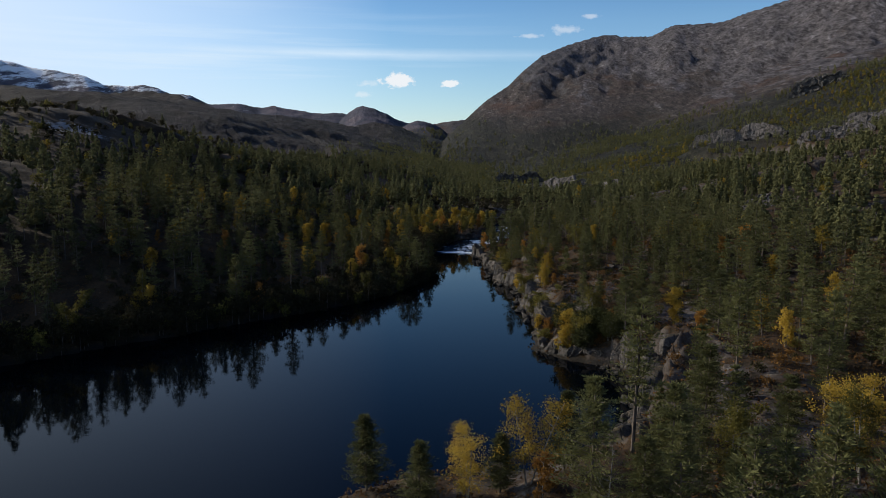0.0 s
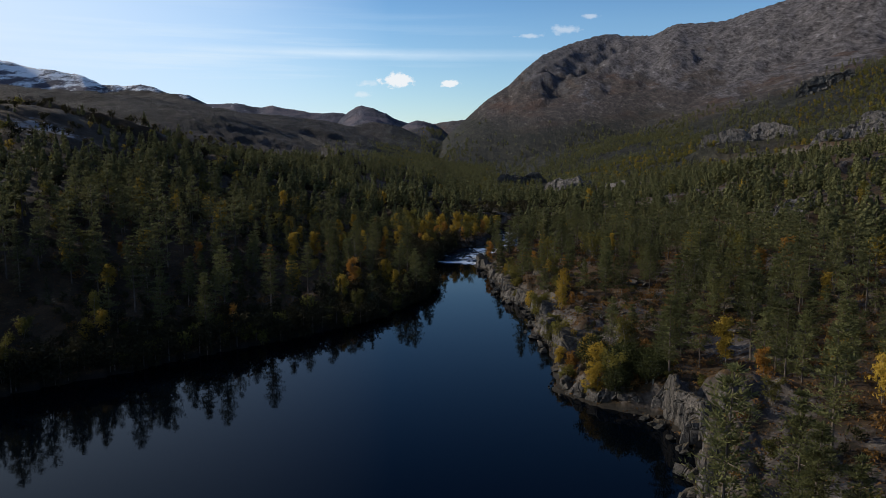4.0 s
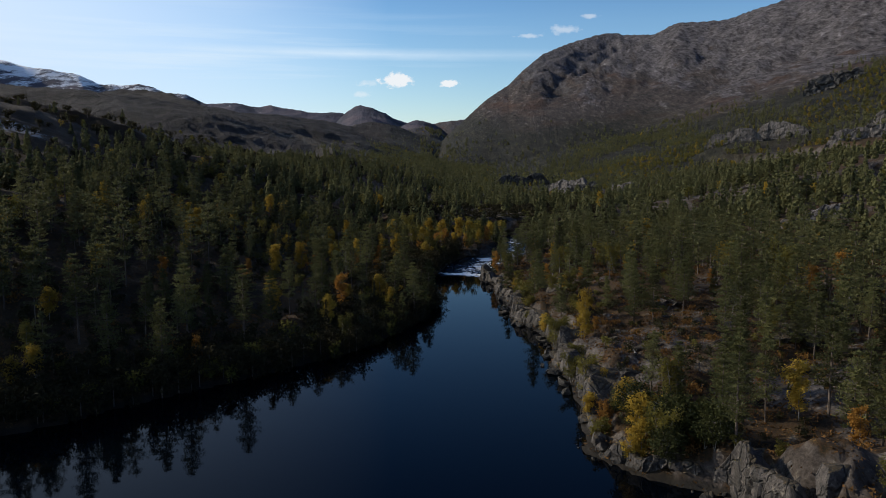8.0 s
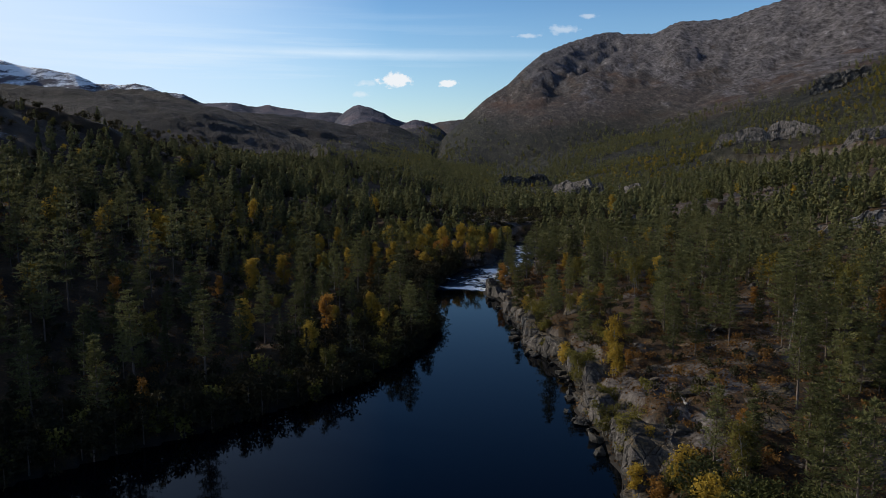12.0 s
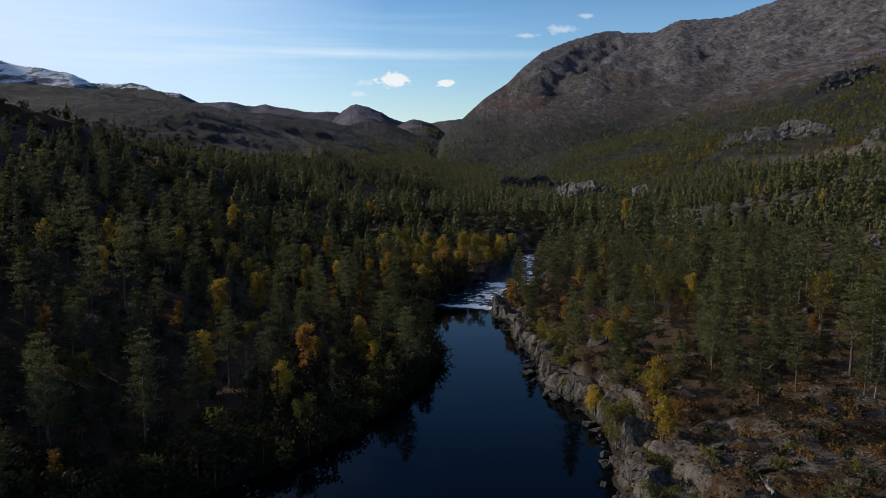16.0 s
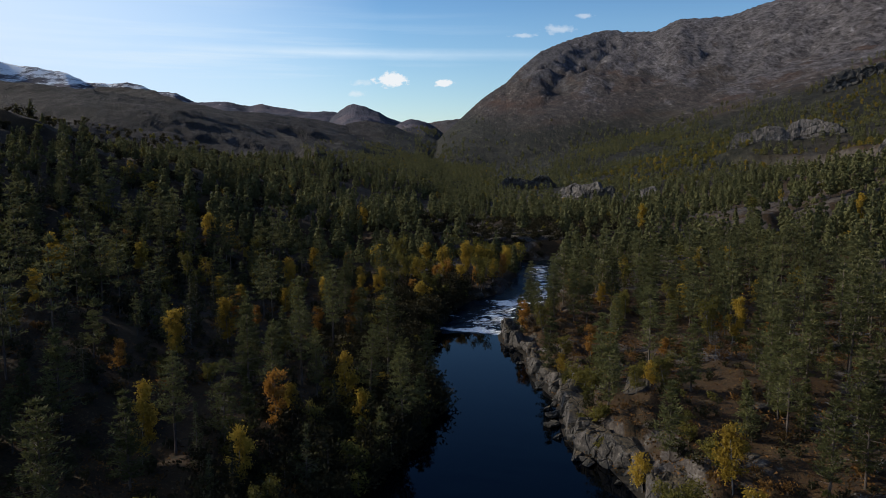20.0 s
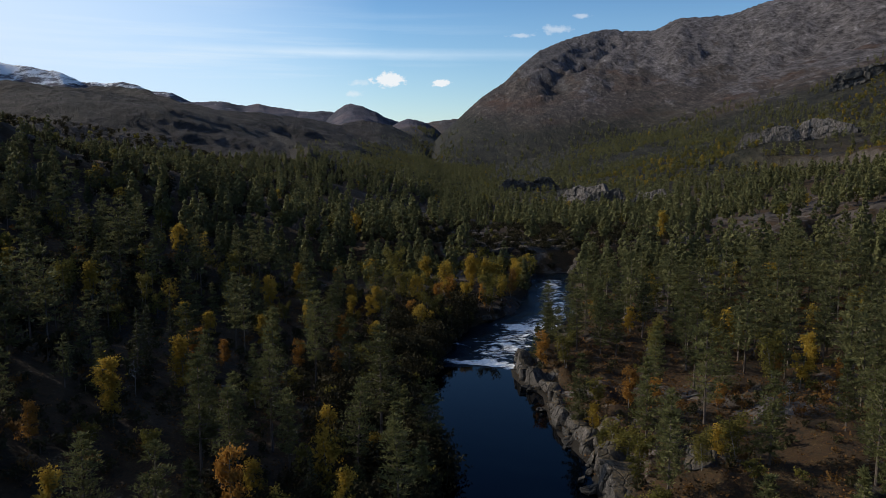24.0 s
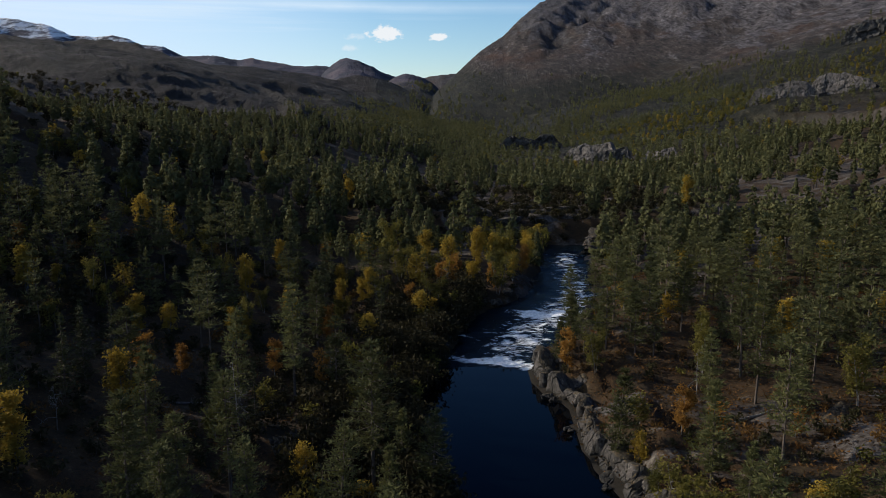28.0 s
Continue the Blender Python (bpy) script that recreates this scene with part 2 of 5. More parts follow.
def ground_material():
    m, nt, bsdf = material("ground")
    geo = nt.nodes.new("ShaderNodeNewGeometry")
    sp, sn = nt.nodes.new("ShaderNodeSeparateXYZ"), nt.nodes.new("ShaderNodeSeparateXYZ")
    nt.links.new(geo.outputs["Position"], sp.inputs[0])
    nt.links.new(geo.outputs["Normal"], sn.inputs[0])
    x, y, z, steep = sp.outputs[0], sp.outputs[1], sp.outputs[2], sn.outputs[2]
    huge, big, mid, fine = noise_at(nt, 0.006, 6, 0.6), noise_at(nt, 0.045, 6, 0.62), noise_at(nt, 0.33, 6, 0.65), noise_at(nt, 2.4, 6, 0.7)
    # forest floor: moss, heather and autumn grass
    grass = noise_at(nt, 8.0, 3, 0.7)
    floor_mix = calc(nt, "ADD", calc(nt, "MULTIPLY", mid, 0.35), calc(nt, "ADD", calc(nt, "MULTIPLY", fine, 0.4), calc(nt, "MULTIPLY", grass, 0.25)))
    floor_col = ramp(nt, floor_mix, [(0.40, (0.010, 0.008, 0.004)), (0.46, (0.020, 0.014, 0.007)), (0.50, (0.052, 0.024, 0.008)), (0.535, (0.020, 0.016, 0.007)), (0.575, (0.088, 0.050, 0.016)), (0.64, (0.15, 0.105, 0.046))])
    floor_col = mixed(nt, calc(nt, "MULTIPLY", calc(nt, "SUBTRACT", noise_at(nt, 0.12, 5, 0.6), 0.42), 2.4, True), floor_col, (0.018, 0.014, 0.007))
    rock_col = ramp(nt, calc(nt, "ADD", calc(nt, "MULTIPLY", mid, 0.5), calc(nt, "MULTIPLY", fine, 0.5)), [(0.38, (0.015, 0.012, 0.010)), (0.48, (0.042, 0.034, 0.029)), (0.56, (0.066, 0.055, 0.047)), (0.64, (0.15, 0.135, 0.113))])
    # bare rock on steep faces and in patches
    patch = calc(nt, "MULTIPLY", calc(nt, "SUBTRACT", calc(nt, "ADD", big, calc(nt, "MULTIPLY", mid, 0.55)), 0.80, True), 20.0, True)
    cliff = calc(nt, "MULTIPLY", calc(nt, "SUBTRACT", calc(nt, "ADD", 0.76, calc(nt, "MULTIPLY", calc(nt, "SUBTRACT", mid, 0.5), 0.5)), steep, True), 8.0, True)
    near = mixed(nt, calc(nt, "MAXIMUM", calc(nt, "MULTIPLY", calc(nt, "MULTIPLY", patch, 0.85), calc(nt, "ADD", 0.12, calc(nt, "MULTIPLY", calc(nt, "ADD", x, 4.0), 0.1, True))), cliff), floor_col, rock_col)
    # broad ice-worn granite pavements
    slab = 0.0
    for cx, cy, wide in ((25, 140, 8), (35, 139, 8), (42.6, 119, 7), (52, 122, 7), (60, 143, 6), (33, 146, 6), (32, 76, 7), (40, 190, 7), (24, 160, 4), (44, 168, 5), (27, 126, 6), (22, 205, 4)):
        far_x, far_y = calc(nt, "SUBTRACT", x, float(cx)), calc(nt, "SUBTRACT", y, float(cy))
        reach = calc(nt, "SQRT", calc(nt, "ADD", calc(nt, "MULTIPLY", far_x, far_x), calc(nt, "MULTIPLY", far_y, far_y)))
        slab = calc(nt, "MAXIMUM", slab, calc(nt, "SUBTRACT", 1.0, calc(nt, "DIVIDE", reach, float(wide))))
    slab = calc(nt, "MULTIPLY", calc(nt, "SUBTRACT", calc(nt, "ADD", slab, calc(nt, "MULTIPLY", calc(nt, "SUBTRACT", calc(nt, "ADD", calc(nt, "MULTIPLY", mid, 0.65), calc(nt, "MULTIPLY", fine, 0.35)), 0.5), 3.2)), 0.38, True), 7.0, True)
    pale = ramp(nt, calc(nt, "ADD", calc(nt, "MULTIPLY", mid, 0.35), calc(nt, "MULTIPLY", fine, 0.65)), [(0.38, (0.014, 0.012, 0.011)), (0.47, (0.048, 0.040, 0.036)), (0.56, (0.078, 0.068, 0.062)), (0.66, (0.17, 0.155, 0.135))])
    near = mixed(nt, slab, near, pale)
    # the high fell: pale boulder fields between brown heather
    streaks = noise_at(nt, 0.016, 12, 0.76, (1.0, 0.3, 0.5))
    grit = noise_at(nt, 0.085, 8, 0.76, (1.0, 0.3, 0.5))
    speck = noise_at(nt, 0.22, 5, 0.74, (1.0, 0.3, 0.5))
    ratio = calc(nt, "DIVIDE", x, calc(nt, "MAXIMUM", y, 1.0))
    fell_rock = ramp(nt, calc(nt, "ADD", calc(nt, "MULTIPLY", grit, 0.55), calc(nt, "MULTIPLY", speck, 0.45)), [(0.42, (0.018, 0.016, 0.018)), (0.49, (0.064, 0.058, 0.061)), (0.56, (0.110, 0.101, 0.107)), (0.63, (0.21, 0.20, 0.21))])
    heath = ramp(nt, calc(nt, "ADD", calc(nt, "MULTIPLY", grit, 0.55), calc(nt, "MULTIPLY", speck, 0.45)), [(0.42, (0.014, 0.013, 0.013)), (0.49, (0.038, 0.031, 0.028)), (0.56, (0.070, 0.056, 0.050)), (0.63, (0.17, 0.158, 0.158))])
    # shade on the fell's left shoulder, put into the rock colour
    shoulder_shade = calc(nt, "MULTIPLY", calc(nt, "SUBTRACT", calc(nt, "ADD", 0.235, calc(nt, "MULTIPLY", calc(nt, "SUBTRACT", huge, 0.5), 0.25)), ratio), 16.0, True)
    fell_rock = mixed(nt, calc(nt, "MULTIPLY", shoulder_shade, 0.45), fell_rock, (0.040, 0.040, 0.046))
    rust = calc(nt, "MULTIPLY", calc(nt, "SUBTRACT", noise_at(nt, 0.012, 4, 0.6, (1.0, 0.5, 1.5)), 0.5, True), 5.0, True)
    heath = mixed(nt, calc(nt, "MULTIPLY", rust, 0.6), heath, (0.075, 0.036, 0.020))
    alt = calc(nt, "ADD", calc(nt, "MULTIPLY", calc(nt, "SUBTRACT", z, 215.0), 0.0012), calc(nt, "MULTIPLY", calc(nt, "MULTIPLY", calc(nt, "SUBTRACT", ratio, 0.29), 8.0, True), 0.085))
    bare = calc(nt, "MULTIPLY", calc(nt, "SUBTRACT", calc(nt, "ADD", streaks, alt), 0.472, True), 14.0, True)
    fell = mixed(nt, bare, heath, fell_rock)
    spur = calc(nt, "MULTIPLY", calc(nt, "MULTIPLY", calc(nt, "SUBTRACT", 1080.0, y), 0.005, True), -75.0)
    up = calc(nt, "MULTIPLY", calc(nt, "SUBTRACT", calc(nt, "ADD", calc(nt, "ADD", z, spur), calc(nt, "MULTIPLY", huge, 110.0)), calc(nt, "ADD", 118.0, calc(nt, "MULTIPLY", calc(nt, "MULTIPLY", calc(nt, "SUBTRACT", 150.0, x), 0.01, True), 95.0))), 0.018, True)
    far = calc(nt, "MULTIPLY", calc(nt, "SUBTRACT", y, 470.0), 0.006, True)
    woods = ramp(nt, calc(nt, "ADD", calc(nt, "MULTIPLY", grit, 0.5), calc(nt, "MULTIPLY", speck, 0.5)), [(0.43, (0.005, 0.006, 0.004)), (0.51, (0.016, 0.016, 0.010)), (0.58, (0.040, 0.036, 0.022)), (0.66, (0.13, 0.12, 0.105))])
    low = mixed(nt, far, near, woods)
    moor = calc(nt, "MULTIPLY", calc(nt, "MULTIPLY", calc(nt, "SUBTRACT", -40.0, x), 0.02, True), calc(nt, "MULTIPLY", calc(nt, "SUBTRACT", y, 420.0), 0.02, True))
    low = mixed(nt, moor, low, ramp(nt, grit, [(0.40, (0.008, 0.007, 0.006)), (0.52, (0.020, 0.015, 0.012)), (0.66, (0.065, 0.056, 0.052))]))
    wet = calc(nt, "MULTIPLY", calc(nt, "SUBTRACT", calc(nt, "ADD", 0.55, calc(nt, "MULTIPLY", mid, 0.7)), z), 2.2, True)
    wet = calc(nt, "MULTIPLY", wet, calc(nt, "LESS_THAN", y, 228.0))
    low = mixed(nt, calc(nt, "MULTIPLY", wet, 0.85), low, (0.010, 0.009, 0.007))
    clearing = calc(nt, "MULTIPLY", calc(nt, "SUBTRACT", 1.0, calc(nt, "MULTIPLY", calc(nt, "ABSOLUTE", calc(nt, "ADD", x, 114.0)), 0.05), True), calc(nt, "SUBTRACT", 1.0, calc(nt, "MULTIPLY", calc(nt, "ABSOLUTE", calc(nt, "SUBTRACT", y, 248.0)), 0.07), True))
    frost = calc(nt, "MULTIPLY", calc(nt, "SUBTRACT", calc(nt, "ADD", mid, calc(nt, "MULTIPLY", clearing, 0.4)), 0.70, True), 10.0, True)
    low = mixed(nt, calc(nt, "MULTIPLY", frost, calc(nt, "GREATER_THAN", clearing, 0.02)), low, (0.20, 0.22, 0.25))
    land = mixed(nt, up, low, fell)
    # dark heather on the western slopes, darkened further to carry their shade
    moor_shade = calc(nt, "MULTIPLY", calc(nt, "MULTIPLY", calc(nt, "SUBTRACT", -70.0, x), 0.008, True), 0.85)
    land = mixed(nt, moor_shade, land, ramp(nt, grit, [(0.42, (0.005, 0.004, 0.004)), (0.52, (0.010, 0.008, 0.008)), (0.64, (0.032, 0.026, 0.026))]))
    # the remote hills: grey lichen heath and dark heather, with blue haze painted in
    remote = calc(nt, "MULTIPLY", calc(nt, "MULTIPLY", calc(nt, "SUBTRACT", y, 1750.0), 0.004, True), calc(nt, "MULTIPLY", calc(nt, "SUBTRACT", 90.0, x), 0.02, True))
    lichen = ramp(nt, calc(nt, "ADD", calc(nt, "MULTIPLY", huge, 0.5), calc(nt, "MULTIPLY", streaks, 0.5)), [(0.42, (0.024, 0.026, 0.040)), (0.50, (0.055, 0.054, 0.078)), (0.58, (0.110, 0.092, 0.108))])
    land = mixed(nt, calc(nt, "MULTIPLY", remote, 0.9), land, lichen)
    # old snow lies on the high fell to the west
    drift = noise_at(nt, 0.020, 10, 0.76, (1.0, 0.12, 1.4))
    snow = calc(nt, "MULTIPLY", calc(nt, "SUBTRACT", calc(nt, "ADD", drift, calc(nt, "MULTIPLY", z, 0.0011)), 0.815, True), 9.0, True)
    west = calc(nt, "MULTIPLY", calc(nt, "SUBTRACT", -560.0, x), 0.01, True)
    land = mixed(nt, calc(nt, "MULTIPLY", snow, west), land, (0.78, 0.80, 0.84))
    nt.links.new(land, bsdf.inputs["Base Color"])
    bsdf.inputs["Roughness"].default_value = 0.9
    bsdf.inputs["Specular IOR Level"].default_value = 0.2
    relief = calc(nt, "ADD", calc(nt, "MULTIPLY", calc(nt, "ADD", mid, calc(nt, "MULTIPLY", fine, 0.5)), 0.35), calc(nt, "MULTIPLY", calc(nt, "MULTIPLY", calc(nt, "ADD", grit, calc(nt, "MULTIPLY", speck, 0.6)), 16.0), calc(nt, "MAXIMUM", up, far)))
    bumped(nt, bsdf, relief, 0.75, 1.0)
    return m


def water_material(name, foam=False):
    m, nt, bsdf = material(name)
    bsdf.inputs["Base Color"].default_value = (0.0004, 0.0012, 0.0026, 1)
    bsdf.inputs["Roughness"].default_value = 0.03
    bsdf.inputs["IOR"].default_value = 1.145
    rip = noise_at(nt, 0.9, 4, 0.55, (0.5, 1.6, 1.0))
    if foam:
        chop = noise_at(nt, 1.5, 10, 0.72, (0.34, 0.75, 1.0))
        bsdf.inputs["IOR"].default_value = 1.16
        spray = nt.nodes.new("ShaderNodeAttribute")
        spray.attribute_name = "foam"
        amount = calc(nt, "ADD", calc(nt, "MULTIPLY", calc(nt, "SUBTRACT", chop, 0.5), 4.2), calc(nt, "MULTIPLY", calc(nt, "SUBTRACT", spray.outputs["Fac"], 0.72), 0.9))
        f = calc(nt, "MULTIPLY", calc(nt, "SUBTRACT", amount, 0.08, True), 2.2, True)
        white = ramp(nt, noise_at(nt, 2.5, 6, 0.7), [(0.3, (0.42, 0.47, 0.52)), (0.6, (0.88, 0.89, 0.90))])
        nt.links.new(mixed(nt, f, (0.004, 0.008, 0.011), white), bsdf.inputs["Base Color"])
        nt.links.new(calc(nt, "ADD", 0.16, calc(nt, "MULTIPLY", f, 0.5)), bsdf.inputs["Roughness"])
        bumped(nt, bsdf, calc(nt, "ADD", chop, calc(nt, "MULTIPLY", noise_at(nt, 3.0, 4), 0.3)), 0.8, 0.25)
    else:
        bumped(nt, bsdf, rip, 0.05, 0.05)
    return m


M_GROUND = ground_material()
M_WATER = water_material("lake_water")
M_RAPIDS = water_material("rapids", True)
M_ROCK = rock_material("granite", (0.054, 0.046, 0.042), (0.011, 0.0095, 0.008), 0.3)
M_ROCK_DARK = rock_material("dark_crag_granite", (0.055, 0.053, 0.052), (0.018, 0.017, 0.017))
M_ROCK_PALE = rock_material("pale_hillside_granite", (0.125, 0.112, 0.107), (0.026, 0.023, 0.022), -0.1)
M_PINE = foliage("pine_needles", (0.048, 0.051, 0.020), (0.128, 0.130, 0.050), 0.28)
M_PINE_FAR = foliage("pine_woods", (0.050, 0.053, 0.024), (0.150, 0.148, 0.062), 0.3, False)
M_SPRUCE = foliage("spruce_needles", (0.028, 0.031, 0.015), (0.082, 0.083, 0.036), 0.2)
M_GOLD = foliage("golden_birch_leaves", (0.19, 0.128, 0.020), (0.43, 0.295, 0.048), 0.42)
M_RUST = foliage("rusty_birch_leaves", (0.16, 0.080, 0.020), (0.35, 0.18, 0.040), 0.42)
M_LIME = foliage("greenish_birch_leaves", (0.060, 0.058, 0.015), (0.165, 0.142, 0.034), 0.4)
M_GOLD_FAR = foliage("golden_birch_woods", (0.13, 0.096, 0.018), (0.29, 0.212, 0.040), 0.4, False)
M_LIME_FAR = foliage("greenish_birch_woods", (0.062, 0.060, 0.014), (0.165, 0.145, 0.034), 0.35, False)
M_WILLOW = foliage("dark_willow_leaves", (0.020, 0.024, 0.008), (0.060, 0.064, 0.020), 0.25)
M_HEATHER = foliage("heather_and_grass", (0.032, 0.019, 0.008), (0.165, 0.085, 0.028), 0.2, False)
M_BARK = bark("pine_bark", (0.036, 0.028, 0.022), (0.125, 0.096, 0.078), 4.0)
M_BIRCH = bark("birch_bark", (0.06, 0.054, 0.048), (0.24, 0.225, 0.205), 3.0)
M_DEAD = bark("weathered_dead_wood", (0.07, 0.065, 0.06), (0.19, 0.178, 0.165), 3.0)

# ================= lie of the land =================


def smooth(a, b, v):
    t = np.clip((v - a) / (b - a), 0, 1)
    return t * t * (3 - 2 * t)


def lattice(ix, iy, seed):
    h = (ix.astype(np.int64) * 374761393 + iy.astype(np.int64) * 668265263 + seed * 974711) & 0x7FFFFFFF
    h = ((h ^ (h >> 13)) * 1274126177) & 0x7FFFFFFF
    return ((h ^ (h >> 16)) & 0xFFFF) / 65535.0


def vnoise(x, y, seed=0):
    ix, iy = np.floor(x), np.floor(y)
    fx, fy = x - ix, y - iy
    fx, fy = fx * fx * (3 - 2 * fx), fy * fy * (3 - 2 * fy)
    a, b = lattice(ix, iy, seed), lattice(ix + 1, iy, seed)
    c, d = lattice(ix, iy + 1, seed), lattice(ix + 1, iy + 1, seed)
    return (a + (b - a) * fx) * (1 - fy) + (c + (d - c) * fx) * fy - 0.5


def fbm(x, y, scale, octaves=4, seed=0, gain=0.5):
    total, amp = np.zeros_like(x), 1.0
    for o in range(octaves):
        k = 2.03**o / scale
        total += amp * vnoise(x * k + 17.3 * o, y * k - 9.1 * o, seed + o)
        amp *= gain
    return total


# shores of the lake and river: y, then x
RIGHT_SHORE = np.array([(-60, -34), (20, -26), (48, -17), (56, -12), (59.5, -7), (62, 3), (66, 15), (76, 23), (88, 27), (100, 28), (104, 22), (110, 17.5), (117, 17), (125, 19), (142, 19.0), (146, 20.2), (155, 19.8), (166, 19.6), (171, 17.4), (187, 18.2), (199, 15.6), (209, 17), (218, 13.8), (224, 15.2), (230, 19.5), (237, 25), (251, 30), (283, 36), (293, 38), (312, 46), (500, 90), (700, 88), (1500, 80)])
LEFT_SHORE = np.array([(-60, -420), (30, -250), (70, -125), (95, -72), (105, -58), (113, -49), (122, -39), (132, -29), (141, -19), (150, -10.5), (160, -4.6), (172, 0), (181, 1.8), (189, 2.6), (197, 1.8), (205, 0.4), (218, 0.4), (223, 3.5), (228, 4.8), (240, 7.5), (246, 13), (252, 18.5), (259, 22.5), (271, 24.5), (284, 27.5), (292, 28), (302, 18), (312, 6), (400, 22), (527, 46), (700, 60), (1500, 60)])
CLIFF = np.array([(0, 2), (60, 3), (76, 4.5), (90, 6.0), (97, 5.8), (101, 3.6), (106, 2.2), (116, 2.2), (124, 4.2), (140, 4.4), (150, 3.6), (176, 3.6), (190, 3.4), (200, 2.6), (216, 2.4), (240, 2.0), (300, 2.0), (325, 0)])
RIGHT_RISE = np.array([(0, 0), (5, 0), (40, 2.0), (80, 8.5), (140, 20), (200, 33), (260, 45), (330, 75), (560, 165), (900, 280), (1600, 330)])
LEFT_RISE = np.array([(0, 0), (2, 0.7), (8, 1.3), (25, 4.6), (45, 11), (75, 20), (100, 25), (150, 30), (215, 35), (330, 40), (500, 50), (900, 60), (3000, 120)])
LEFT_RISE_FAR = np.array([(0, 0), (25, 5), (45, 11), (92, 25), (135, 39), (213, 60), (330, 80), (500, 86), (900, 92), (3000, 140)])
LEFT_AXIS = np.array([(-60, -420), (30, -250), (70, -120), (100, -58), (112, -47), (124, -34), (133, -25.5), (143, -16), (154, -8), (172, -1), (189, 1), (204, -2.5), (260, -1), (312, -4), (400, 10), (527, 40), (700, 55), (1500, 60)])
FLOOR = np.array([(222, 0), (226, 0.5), (240, 1.2), (262, 1.9), (300, 2.6), (560, 3.4), (700, 4.5), (1500, 22), (2600, 55), (5000, 90)])

# skylines: bearing in degrees, distance, height
FELL = np.array([(1.3, 1738, 48), (2.0, 1738, 76), (3.0, 1788, 104), (4.9, 1888, 167), (6.6, 2018, 215), (7.9, 2118, 270), (9.1, 2218, 320), (11.1, 2337, 368), (13.2, 2417, 402), (14.2, 2437, 409), (15.6, 2387, 397), (16.9, 2287, 381), (18.6, 2186, 388), (20.3, 2136, 379), (22.0, 2085, 375), (23.7, 1985, 377), (25.3, 1935, 382), (31.1, 1733, 408), (60, 1500, 440), (120, 1500, 300)])
SNOWY = np.array([(-120, 3000, 330), (-60, 3300, 560), (-35, 3500, 500), (-28.4, 3533, 420), (-26.5, 3534, 389), (-24.8, 3535, 381), (-23.8, 3535, 372), (-22.6, 3535, 331), (-21.2, 3535, 327), (-20.3, 3536, 337), (-19.2, 3536, 327), (-18.3, 3536, 304), (-17.1, 3536, 309), (-15.8, 3537, 269), (-14.9, 3537, 245), (-12, 3500, 150)])
NORTH = np.array([(-19, 3036, 205), (-17.0, 3036, 223), (-15.2, 3037, 229), (-13.6, 3037, 235), (-12.1, 3037, 213), (-11.0, 3037, 220), (-9.4, 3038, 208), (-8.0, 3038, 200), (-6.5, 3038, 203), (-5.5, 3038, 190), (-5.1, 3038, 166), (-4.2, 3038, 110)])
PEAK = np.array([(-7.6, 2538, 80), (-6.5, 2538, 130), (-5.9, 2538, 160), (-5.2, 2538, 182), (-4.4, 2538, 192), (-3.5, 2538, 188), (-2.6, 2538, 172), (-1.9, 2538, 150), (-1.2, 2538, 140), (-0.2, 2538, 124), (1.1, 2538, 90)])
KNOLL = np.array([(-2.8, 2138, 60), (-1.9, 2138, 99), (-1.2, 2138, 117), (-0.4, 2138, 126), (0.7, 2138, 123), (1.5, 2138, 109), (2.8, 2138, 70)])
FAR_NORTH = np.array([(-2, 4538, 150), (-0.2, 4538, 202), (1.3, 4538, 225), (2.4, 4538, 245), (3.7, 4538, 242), (5.9, 4538, 218), (9, 4538, 150)])
FOOT_HILL = np.array([(-9, 1638, 40), (-7.3, 1638, 67), (-6.1, 1688, 84), (-4.8, 1738, 96), (-3.5, 1788, 103), (-2.3, 1788, 101), (-1.0, 1788, 90), (1.1, 1788, 66)])
MOOR = np.array([(-40, 1700, 175), (-28.2, 1733, 168), (-24.6, 1735, 161), (-22.2, 1735, 162), (-20.9, 1736, 168), (-19.3, 1686, 163), (-17.8, 1536, 146), (-16.1, 1417, 124), (-15.0, 1337, 112), (-14.6, 1267, 94), (-12.8, 1037, 77), (-9.9, 798, 55), (-6.2, 558, 36), (-4.5, 500, 18)])


def shore_gap(x, y):
    """Metres from the nearest bank: positive in the water, negative on land; then the distances out on either side."""
    wig = fbm(x * 0 + 3.0, y, 9.0, 3, 5) * 2.2
    wig2 = fbm(x * 0 - 7.0, y, 11.0, 3, 9) * 2.4
    right = x - np.interp(y, *RIGHT_SHORE.T) - wig
    left = np.interp(y, *LEFT_SHORE.T) + wig2 - x
    return np.minimum(np.minimum(-right, -left), 295 - y), right, left


def skyline(x, y, table, start, power, fade=900):
    """Ground that climbs from start, in metres or as a share of the way, to the skyline of the table."""
    bearing = np.degrees(np.arctan2(x, y))
    dist = np.hypot(x, y)
    reach, top = np.interp(bearing, table[:, 0], table[:, 1]), np.interp(bearing, table[:, 0], table[:, 2])
    wide = 3.0 if table[-1, 0] - table[0, 0] < 20 else 6.0
    edge = smooth(table[0, 0] - wide, table[0, 0] + 0.5, bearing) * (1 - smooth(table[-1, 0] - 0.5, table[-1, 0] + 2, bearing))
    begin = start * reach if start < 1 else np.minimum(start, 0.58 * reach)
    t = np.clip((dist - begin) / (reach - begin), 0, 1)
    back = np.clip((dist - reach) / fade, 0, 1)
    return top * edge * t**power * (1 - 0.6 * back)


